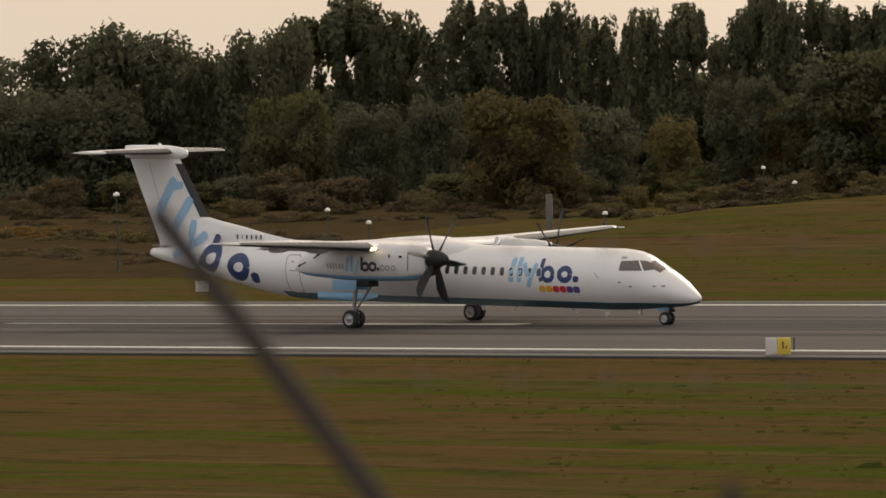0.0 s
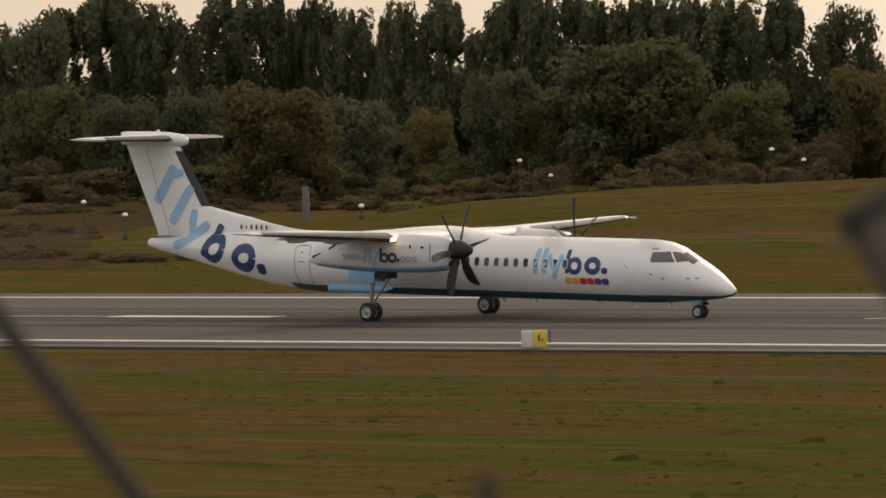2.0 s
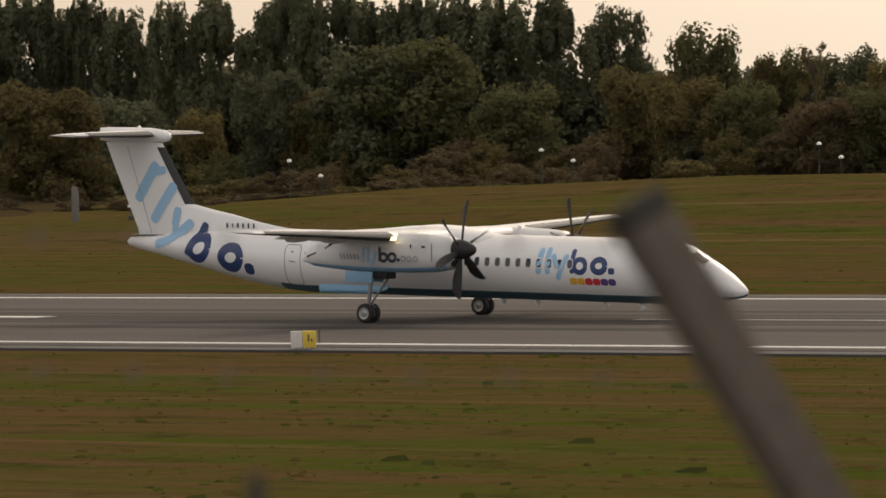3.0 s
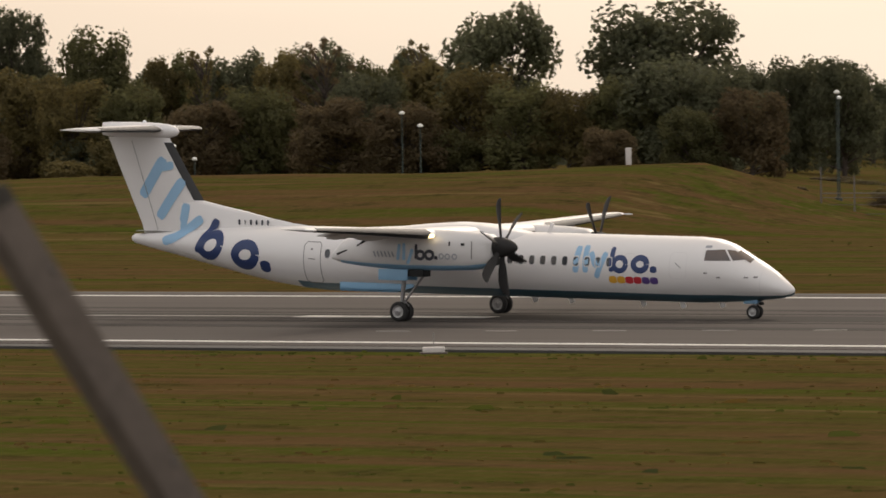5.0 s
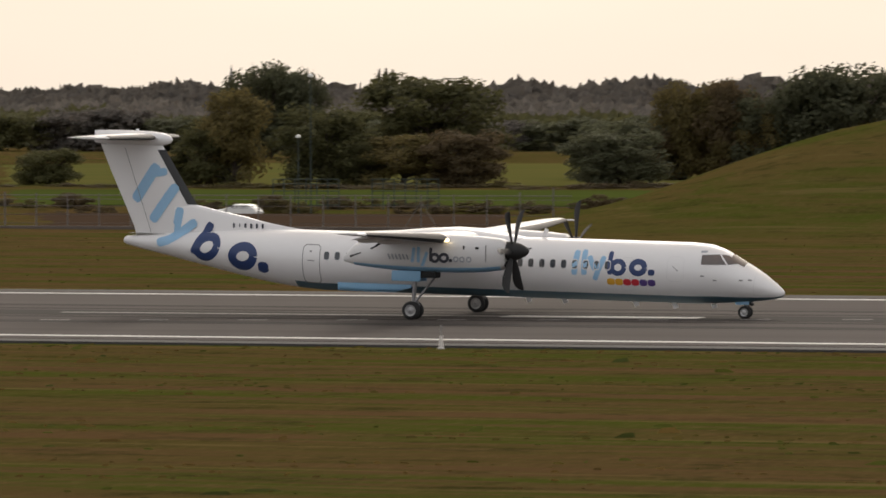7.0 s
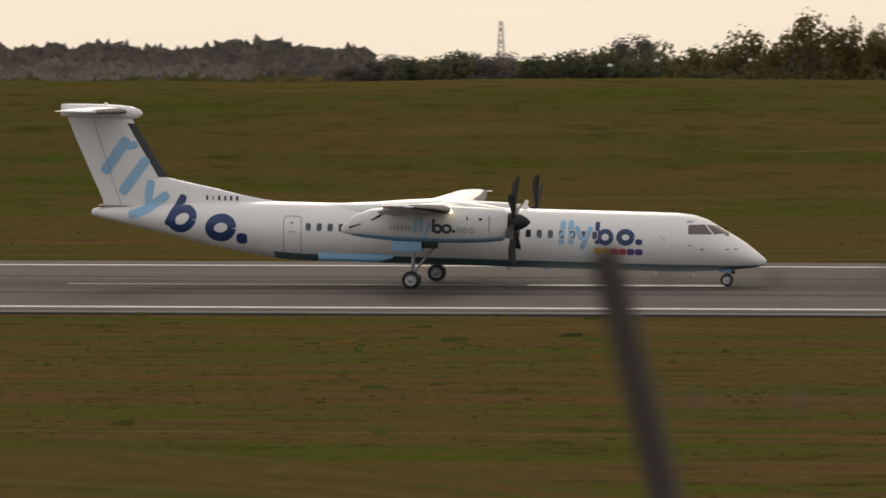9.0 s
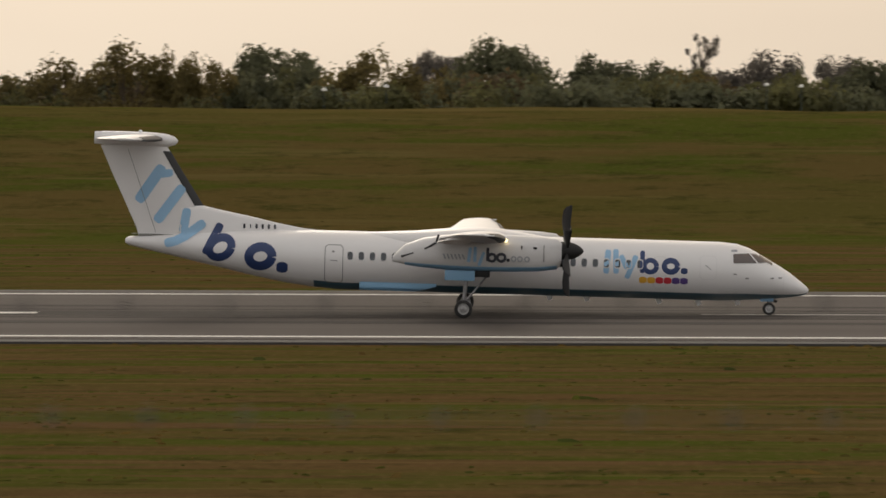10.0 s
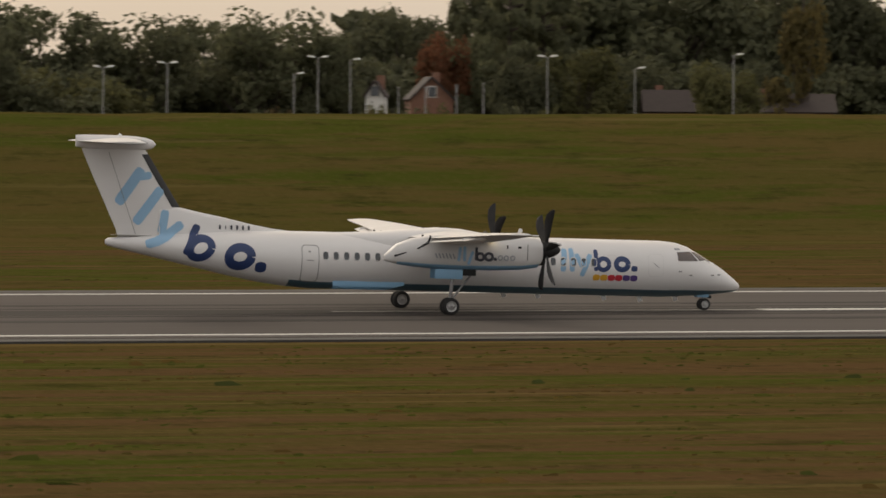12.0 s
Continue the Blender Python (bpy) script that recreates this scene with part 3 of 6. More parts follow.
WHEELS = []
for sign in (-1, 1):
    bm = bmesh.new()
    tube(bm, (-13.78, sign * 4.4, 2.0), (-13.94, sign * 4.4, 0.62), 0.1, 0.085, 12)
    tube(bm, (-13.9, sign * 4.4, 0.95), (-13.94, sign * 4.4, 0.4), 0.062, seg=12)
    tube(bm, (-13.94, sign * 4.4 - 0.42, 0.41), (-13.94, sign * 4.4 + 0.42, 0.41), 0.05, seg=10)
    part("main_strut", bm, STEEL, plane, "grey steel landing gear leg")
    bm = bmesh.new()
    tube(bm, (-12.8, sign * 4.4, 2.0), (-13.86, sign * 4.4, 0.72), 0.055, 0.05, 8)
    tube(bm, (-13.6, sign * 4.4, 0.62), (-13.86, sign * 4.4, 0.9), 0.03, seg=8)
    part("drag_brace", bm, STEEL, plane)
    for o in (-0.24, 0.24):
        WHEELS.append((wheel(plane, (-13.94, sign * 4.4 + o, 0.41), 0.41, 0.24, "main_wheel"), (-13.94, sign * 4.4 + o, 0.41), 0.41))
bm = bmesh.new()
tube(bm, (-0.08, 0, 1.0), (0, 0, 0.4), 0.075, 0.06, 12)
tube(bm, (0, -0.24, 0.28), (0, 0.24, 0.28), 0.04, seg=8)
tube(bm, (0.45, 0, 0.85), (0.03, 0, 0.52), 0.03, seg=8)
part("nose_strut", bm, STEEL, plane, "grey steel nose gear leg")
for o in (-0.17, 0.17):
    WHEELS.append((wheel(plane, (0, o, 0.285), 0.285, 0.17, "nose_wheel"), (0, o, 0.285), 0.285))
for o in (-0.3, 0.3):
    bm = bmesh.new()
    box(bm, (0.6, 0.03, 0.2), (-0.1, o * 0.7, 0.72), 0.01)
    part("nose_gear_door", bm, SKYBLUE, plane)
bm = bmesh.new()
box(bm, (0.16, 0.2, 0.12), (0.3, 0, 0.62), 0.03)
part("taxi_light", bm, DARKWELL, plane)


# propellers: six curved blades and a spinner on a turning hub
def propeller(sign):
    hub = new("propeller")
    hub.parent = plane
    bm = bmesh.new()
    lathe(bm, ((-0.3, 0.40), (-0.12, 0.42), (0.12, 0.4), (0.35, 0.33), (0.55, 0.23), (0.68, 0.12), (0.74, 0.02)), "X", 26)
    part("spinner", bm, BLADE, hub, "black pointed spinner")
    for k in range(6):
        bm = bmesh.new()
        rings = []
        for r, c, tw, lag in ((0.33, 0.2, 62, 0.0), (0.6, 0.26, 55, 0.01), (1.0, 0.36, 44, 0.03), (1.4, 0.4, 35, 0.04), (1.75, 0.36, 29, 0.0), (1.95, 0.25, 26, -0.07), (2.05, 0.1, 25, -0.14)):
            q = Matrix.Rotation(math.radians(90 - tw), 3, "Z")
            th = 0.05 if r < 0.7 else 0.028
            ring = []
            for i in range(10):
                a = i * math.tau / 10
                v = q @ Vector((th * math.sin(a), c / 2 * math.cos(a) + lag, 0))
                ring.append((v.x, v.y, r))
            rings.append(ring)
        loft(bm, rings)
        bmesh.ops.transform(bm, matrix=Matrix.Rotation(k * math.tau / 6, 4, "X"), verts=bm.verts)
        part("blade", bm, BLADE, hub, "black curved propeller blade")
    return hub


PROP_AT = [BODY @ Vector((-9.3, s * 4.4, 0.86)) for s in (-1, 1)]
PROPS = [propeller(s) for s in (-1, 1)]

# tail: fin with dorsal fillet, bullet, tailplane
bm = bmesh.new()
rings = []
for z, le, c, t in ((0.55, -25.0, 3.85, 0.105), (1.2, -25.25, 3.75, 0.1), (2.45, -26.09, 3.5, 0.1), (3.8, -26.96, 3.28, 0.1), (4.95, -27.7, 3.05, 0.1)):
    rings.append([(le + px, pz * 0.85 * (1 if pz > 0 else 1.64), z) for px, pz in foil(c, t)])
loft(bm, rings)
skin("fin", bm, WHITE, label="tall swept white tail fin")
bm = bmesh.new()
rings = []
for x, z, w in ((-20.6, 1.33, 0.04), (-21.5, 1.43, 0.1), (-22.6, 1.62, 0.14), (-23.8, 1.88, 0.17), (-25.0, 2.1, 0.19), (-26.15, 2.34, 0.2), (-27.0, 2.3, 0.2)):
    rings.append([(x, -w * 1.5, 0.9), (x, -w, z - 0.18), (x, -w * 0.5, z - 0.03), (x, 0, z), (x, w * 0.5, z - 0.03), (x, w, z - 0.18), (x, w * 1.5, 0.9)])
loft(bm, rings, close=False)
skin("dorsal_fillet", bm, WHITE)
bm = bmesh.new()
rings = []
for z, le, c, t in ((2.3, -25.98, 3.53, 0.1), (3.8, -26.96, 3.28, 0.1), (4.75, -27.56, 3.1, 0.1)):
    pts = [(px, pz) for px, pz in foil(c, t * 1.05) if px > -0.14 * c]
    rings.append([(le + 0.02 + px, pz * 0.9 * (1 if pz > 0 else 1.64), z) for px, pz in pts])
loft(bm, rings, close=False, caps=False)
skin("fin_boot", bm, BOOT, label="black rubber boot on the fin edge")
bm = bmesh.new()
for z in (0.95,):
    box(bm, (4.0, 0.5, 0.02), (-27.2, 0, 0.94))
for x0, z0, x1, z1 in ((-28.6, 1.0, -29.9, 4.8),):
    for s in (-1, 1):
        tube(bm, (x0 + 0.5, s * 0.215, z0), (x1 + 0.42, s * 0.16, z1), 0.012, seg=5)
skin("rudder_seam", bm, SEAM)
bm = bmesh.new()
rings = []
for x, zc, rh, rw in ((-27.22, 5.22, 0.03, 0.03), (-27.35, 5.22, 0.18, 0.16), (-27.65, 5.23, 0.28, 0.24), (-28.25, 5.24, 0.34, 0.28), (-29.05, 5.25, 0.35, 0.27), (-29.85, 5.26, 0.34, 0.22), (-30.65, 5.28, 0.31, 0.14), (-31.05, 5.29, 0.27, 0.05)):
    rings.append([(x, rw * math.cos(a), zc + rh * math.sin(a)) for a in [i * math.tau / 16 for i in range(16)]])
loft(bm, rings)
skin("tail_bullet", bm, WHITE, label="white rounded fairing on the fin top")
for sign in (-1, 1):
    bm = bmesh.new()
    loft(bm, wing_rings(((0.0, -27.85, 5.28, 3.1, 0.12), (4.3, -28.6, 5.28, 1.95, 0.11), (4.6, -28.95, 5.28, 1.5, 0.06)), sign))
    skin("tailplane", bm, GREYWHITE, label="white horizontal tailplane")
    bm = bmesh.new()
    rings = []
    for s, le, c in ((0.35, -27.9, 3.0), (4.2, -28.57, 1.98)):
        pts = [(px, pz) for px, pz in foil(c, 0.126) if px > -0.13 * c]
        rings.append([(le + 0.015 + px, sign * s, 5.28 + pz) for px, pz in pts])
    loft(bm, rings, close=False, caps=False)
    skin("tailplane_boot", bm, BOOT)
bm = bmesh.new()
bmesh.ops.create_uvsphere(bm, u_segments=12, v_segments=8, radius=0.09, matrix=Matrix.Translation((-28.95, 0, 5.6)))
skin("tail_beacon", bm, BEACON)
bm = bmesh.new()
box(bm, (0.12, 0.02, 0.3), (-9.35, 0, 1.5), m=pose(0, 0, 0, 0, 22, 0))
box(bm, (0.18, 0.02, 0.45), (-9.3, 0, 1.52), 0.005, m=pose(0, 0, 0, 0, 20, 0))
skin("blade_aerial", bm, WHITE)
for x, hgt in ((-5.0, 0.14), (-3.2, 0.16), (-8.3, 0.12), (-10.0, 0.12), (-1.4, 0.1)):
    bm = bmesh.new()
    box(bm, (0.22, 0.03, hgt * 2), (x, 0, -1.36 - hgt / 2), m=pose(0, 0, 0, 0, -24, 0))
    skin("belly_aerial", bm, GREYWHITE)
# pale blue panel on the lower flank
for s in (-1, 1):
    bm = bmesh.new()
    rings = []
    for x in [-15.2 - 0.35 * i for i in range(11)]:
        cut = max(0.0, (x + 16.0)) * 0.3
        rings.append([(x, s * (side_y(x, -0.92) + 0.035 - 0.03 * (z < -1.2)), z) for z in (-1.3 + cut, -1.18 + cut * 0.7, -1.05 + cut * 0.3, -0.93)])
    loft(bm, rings, close=False, caps=False)
    bmesh.ops.solidify(bm, geom=bm.faces[:], thickness=0.02)
    skin("flank_panel", bm, SKYBLUE, label="pale blue painted lower flank panel")


# ------ markings that follow the skin
def mapped(x, z, s, lift):
    """A point on the flank; above the body it lies on the fin."""
    y = side_y(x, z)
    if z > 0.85 and x < -20.5:
        le, chord = -25.05 - 0.66 * (z - 0.9), 3.83 - 0.19 * (z - 0.9)
        f = min(1.0, max(0.0, (le - x) / chord))
        fin = 0.49 * chord * (0.2969 * math.sqrt(f) - 0.126 * f - 0.3516 * f * f + 0.2843 * f**3 - 0.1036 * f**4)
        fillet = 0.3 - 0.1 * min(1.0, (z - 0.85) / 1.3) if x > -27.0 and z < 2.3 else 0.0
        y = max(y if z < shape_at(x)[0] else 0.0, fin, fillet) + 0.012
    return (x, s * (y + lift), z)


def decal(name, strokes, material, sides=(-1, 1), lift=0.006, where=None):
    """Bands along centre lines: (points, width). Round ends."""
    for s in sides:
        bm = bmesh.new()
        for pts, w in strokes:
            line = []
            for (xa, za), (xb, zb) in zip(pts, pts[1:]):
                k = max(2, int(math.hypot(xb - xa, zb - za) / 0.12))
                line += [(xa + (xb - xa) * i / k, za + (zb - za) * i / k) for i in range(k)]
            line.append(pts[-1])
            rows = []
            total = len(line)
            for i, (x, z) in enumerate(line):
                a, b = line[max(0, i - 1)], line[min(total - 1, i + 1)]
                d = math.hypot(b[0] - a[0], b[1] - a[1]) or 1
                nx, nz = -(b[1] - a[1]) / d, (b[0] - a[0]) / d
                rows.append([(x + nx * w * o, z + nz * w * o) for o in (-0.5, -0.25, 0, 0.25, 0.5)])
            closed = pts[0] == pts[-1]
            if not closed:
                for end, sgn in ((0, 1), (-1, -1)):
                    x, z = line[end]
                    a, b = line[0 if end == 0 else -2], line[1 if end == 0 else -1]
                    d = math.hypot(b[0] - a[0], b[1] - a[1]) or 1
                    tx, tz = (b[0] - a[0]) / d * -sgn, (b[1] - a[1]) / d * -sgn
                    nx, nz = -(b[1] - a[1]) / d, (b[0] - a[0]) / d
                    extra = []
                    for f in (0.25, 0.42):
                        wd = math.sqrt(max(0, 1 - (f * 2) ** 2)) * w
                        extra.append([(x + tx * w * f + nx * wd * o, z + tz * w * f + nz * wd * o) for o in (-0.5, -0.25, 0, 0.25, 0.5)])
                    rows = list(reversed(extra)) + rows if end == 0 else rows + extra
            put = where or mapped
            loft(bm, [[put(x, z, s, lift) for x, z in r] for r in rows], close=False, caps=False)
        skin(name, bm, material)


def ring(cx, cz, rx, rz, a0=0, a1=360, lean=0.0):
    out = []
    k = 20
    for i in range(k + 1):
        a = math.radians(a0 + (a1 - a0) * i / k)
        x, z = rx * math.cos(a), rz * math.sin(a)
        out.append((cx + x + lean * z, cz + z))
    if abs(a1 - a0) == 360:
        out[-1] = out[0]
    return out


# tail mark: light bars, two navy rings and a dot
decal("tail_bar", [([(-28.86, 2.58), (-27.98, 3.9)], 0.5)], LOGOBLUE)
decal("tail_dash", [([(-27.9, 3.7), (-27.55, 3.76)], 0.36)], LOGOBLUE, lift=0.012)
decal("tail_bar", [([(-28.0, 1.66), (-27.02, 3.02)], 0.46)], LOGOBLUE)
decal("tail_bar", [([(-27.5, 0.58), (-27.15, 0.68), (-26.75, 0.9), (-26.02, 1.46)], 0.42)], LOGOBLUE, lift=0.03)
decal("tail_stroke", [([(-26.72, 2.0), (-26.84, 1.2)], 0.4)], LOGOBLUE, lift=0.012)
decal("tail_ring", [(ring(-25.1, 0.44, 0.5, 0.46, lean=0.25), 0.37)], NAVY)
decal("tail_slash", [([(-25.2, 1.38), (-25.74, 0.25)], 0.37)], NAVY, lift=0.012)
decal("tail_ring", [(ring(-23.25, 0.09, 0.53, 0.44, lean=0.1), 0.42)], NAVY)
decal("tail_dot", [([(-22.3, -0.38), (-22.2, -0.38)], 0.5)], NAVY)
# front mark with its row of coloured squares
decal("front_bar", [([(-7.47, -0.1), (-7.4, 0.76)], 0.27)], LOGOBLUE)
decal("front_bar", [([(-7.02, -0.1), (-7.05, 0.8)], 0.25)], LOGOBLUE)
decal("front_bar", [([(-6.78, 0.55), (-6.56, 0.12)], 0.24)], LOGOBLUE)
decal("front_bar", [([(-6.15, 0.55), (-6.5, -0.32)], 0.24)], LOGOBLUE, lift=0.012)
decal("front_ring", [(ring(-5.46, 0.18, 0.28, 0.27), 0.22)], NAVY)
decal("front_slash", [([(-5.83, 0.78), (-5.83, -0.06)], 0.21)], NAVY, lift=0.012)
decal("front_ring", [(ring(-4.53, 0.2, 0.3, 0.26), 0.25)], NAVY)
decal("front_dot", [([(-3.96, 0.0), (-3.88, 0.0)], 0.27)], NAVY)
for i, m in enumerate((AMBER, AMBER, RED, RED, PURPLE, PURPLE)):
    x = -5.84 + 0.374 * i
    decal("front_square", [([(x, -0.46), (x + 0.11, -0.46)], 0.29)], m)
# registration as plain bars
for i in range(6):
    x = -24.06 + 0.28 * i
    decal("registration_bar", [([(x, 1.5), (x + 0.001, 1.37)], 0.1 if i != 1 else 0.05)], INK, where=lambda x, z, s, l: (x, s * (0.245 + l), z))


def on_nacelle(x, z, s, lift):
    return (x, s * (4.4 + 0.705 + lift), z)


# engine mark: small grey bars, light bars, dark rings and a dot
for i in range(6):
    decal("web_mark_bar", [([(-14.85 + 0.17 * i, 0.56), (-14.77 + 0.17 * i, 0.38)], 0.07)], GREYMARK, where=on_nacelle, lift=0.012)
for pts in ([(-13.72, 0.3), (-13.66, 0.84)], [(-13.44, 0.3), (-13.44, 0.88)], [(-13.06, 0.66), (-13.24, 0.14)]):
    decal("web_mark_bar", [(pts, 0.14)], LOGOBLUE, where=on_nacelle, lift=0.016)
decal("web_mark_ring", [(ring(-12.68, 0.47, 0.17, 0.16), 0.13)], INK, where=on_nacelle, lift=0.012)
decal("web_mark_bar", [([(-12.87, 0.86), (-12.87, 0.36)], 0.13)], INK, where=on_nacelle, lift=0.018)
decal("web_mark_ring", [(ring(-12.26, 0.48, 0.18, 0.16), 0.13)], INK, where=on_nacelle, lift=0.012)
decal("web_mark_dot", [([(-11.96, 0.38), (-11.93, 0.38)], 0.15)], INK, where=on_nacelle, lift=0.012)
for x in (-11.7, -11.42, -11.1):
    decal("web_mark_ring", [(ring(x, 0.44, 0.1, 0.1), 0.06)], GREYMARK, where=on_nacelle, lift=0.012)

# cabin windows, doors, cockpit
for s in (-1, 1):
    for i in range(27):
        x = -19.15 + 0.508 * i
        bm = bmesh.new()
        outline = [(0.125 * math.copysign(abs(math.cos(a)) ** 0.6, math.cos(a)), 0.185 * math.copysign(abs(math.sin(a)) ** 0.6, math.sin(a))) for a in [k * math.tau / 16 for k in range(16)]]
        loft(bm, [[(x + dx * f, s * (side_y(x, 0.25 + dz * f) + o), 0.25 + dz * f) for dx, dz in outline] for f, o in ((1.25, 0.002), (1.22, 0.016), (1.0, 0.018), (0.98, 0.008))], caps=False)
        window = skin("cabin_window", bm, GREYWHITE)
        bm = bmesh.new()
        bm.faces.new([bm.verts.new((x + dx * 0.99, s * (side_y(x, 0.25 + dz) + 0.008), 0.25 + dz)) for dx, dz in outline])
        skin("pane", bm, GLASS, window)

    def seam(name, x0, x1, z0, z1, w=0.035, material=SEAM):
        r = 0.12
        pts = [(x0 + r, z0), (x1 - r, z0), (x1, z0 + r), (x1, z1 - r), (x1 - r, z1), (x0 + r, z1), (x0, z1 - r), (x0, z0 + r), (x0 + r, z0)]
        decal(name, [(pts, w)], material, sides=(s,), lift=0.005)

    seam("rear_door", -20.3, -19.48, -1.0, 0.72)
    seam("front_door", -5.3, -4.75, -0.85, 0.62, 0.03, GREYWHITE)
    seam("baggage_door", -3.2, -2.45, -0.35, 0.72, 0.02, GREYWHITE)
    decal("door_handle", [([(-20.05, 0.02), (-19.75, 0.0)], 0.04)], SEAM, sides=(s,))
    decal("door_port", [([(-19.95, 0.42), (-19.9, 0.42)], 0.08)], SEAM, sides=(s,))
    decal("door_handle", [([(-2.95, 0.3), (-2.7, 0.1)], 0.03)], SEAM, sides=(s,))
    # cockpit side windows
    for quad in (((-1.7, 0.84), (-0.97, 0.88), (-0.6, 0.44), (-1.68, 0.42)), ((-0.91, 0.88), (-0.62, 0.84), (-0.04, 0.5), (-0.52, 0.44))):
        bm = bmesh.new()
        grid = []
        for i in range(7):
            f = i / 6
            row = []
            for j in range(7):
                g = j / 6
                x = (quad[0][0] * (1 - g) + quad[1][0] * g) * (1 - f) + (quad[3][0] * (1 - g) + quad[2][0] * g) * f
                z = (quad[0][1] * (1 - g) + quad[1][1] * g) * (1 - f) + (quad[3][1] * (1 - g) + quad[2][1] * g) * f
                z = min(z, shape_at(x)[0] - 0.02)
                row.append((x, s * (side_y(x, z) + 0.012), z))
            grid.append(row)
        loft(bm, grid, close=False, caps=False)
        skin("cockpit_window", bm, COCKPIT, label="dark cockpit side glass")
    for x, z in ((-1.65, -0.08), (0.05, -0.22), (0.42, -0.2), (-1.1, -0.25)):
        decal("probe", [([(x, z), (x + 0.12, z)], 0.06)], SEAM, sides=(s,), lift=0.02)
    decal("nose_letters_bar", [([(-1.75, 0.98), (-1.55, 0.98)], 0.1)], GREYMARK, sides=(s,))
    decal("radome_seam", [([(0.62, -0.9), (0.66, 0.08)], 0.02)], GREYWHITE, sides=(s,))
# windscreen over the nose
bm = bmesh.new()
grid = []
for i in range(6):
    f = i / 5
    x = -0.5 + 0.62 * f
    top, bot, w = shape_at(x)
    c, hgt = (top + bot) / 2, (top - bot) / 2
    grid.append([(x, (w + 0.012) * math.sin(a), c + (hgt + 0.012) * math.cos(a)) for a in [math.radians(-36 + 6 * k) for k in range(13)]])
loft(bm, grid, close=False, caps=False)
skin("windscreen", bm, COCKPIT, label="dark curved windscreen")


def motions():
    # take-off run along the centre line
    roll = [(0.0, -192.01), (0.5, -189.66), (1.0, -186.38), (1.5, -182.50), (2.0, -177.68), (2.5, -172.38), (3.0, -165.91), (3.2, -163.28), (4.8, -131.25), (5.0, -126.90), (5.5, -117.45), (6.0, -106.49), (6.5, -94.93), (7.0, -80.93), (7.5, -66.05), (7.7, -59.63), (9.3, -12.54), (9.5, -5.81), (10.0, 11.56), (10.5, 29.63), (11.0, 48.42), (11.5, 67.46), (12.0, 87.95)]
    walk(plane, [(t, pose(x, Y0, 0)) for t, x in roll])
    for hub, at in zip(PROPS, PROP_AT):
        near = at.y < 0
        walk(hub, [(k * 0.1, Matrix.Translation(at) @ BODY.to_3x3().to_4x4() @ pose(0, 0, 0, (20 if near else 45) + 73 * k)) for k in range(121)])
    for hub, at, r in WHEELS:
        walk(hub, [(k * 0.1, pose(*at, 0, 30 + 47 * k, 0)) for k in range(121)])
    for car, rows in CARS:
        walk(car, rows)


# ---------------------------------------------------------------- trees
def limb(verts, faces, a, b, r1, r2, seg=6):
    a, b = Vector(a), Vector(b)
    q = (b - a).to_track_quat("Z", "Y")
    base = len(verts)
    for p, r in ((a, r1), (b, r2)):
        for i in range(seg):
            w = i * math.tau / seg
            verts.append(p + q @ Vector((r * math.cos(w), r * math.sin(w), 0)))
    for i in range(seg):
        j = (i + 1) % seg
        faces.append((base + i, base + j, base + seg + j, base + seg + i))


def leaf_card(verts, faces, c, normal, size, rng):
    """A small bent spray of foliage: two triangles pairs folded along the middle."""
    q = normal.to_track_quat("Z", "Y") @ Euler((0, 0, rng.uniform(0, math.tau))).to_quaternion()
    w, h = size * rng.uniform(0.5, 0.9), size * rng.uniform(0.7, 1.2)
    base = len(verts)
    for p in ((0, -h, 0), (w, -h * 0.1, -0.3 * size), (0.1 * w, h, 0.05 * size), (-w, 0.15 * h, -0.3 * size)):
        verts.append(c + q @ Vector(p))
    faces.append((base, base + 1, base + 2))
    faces.append((base, base + 2, base + 3))


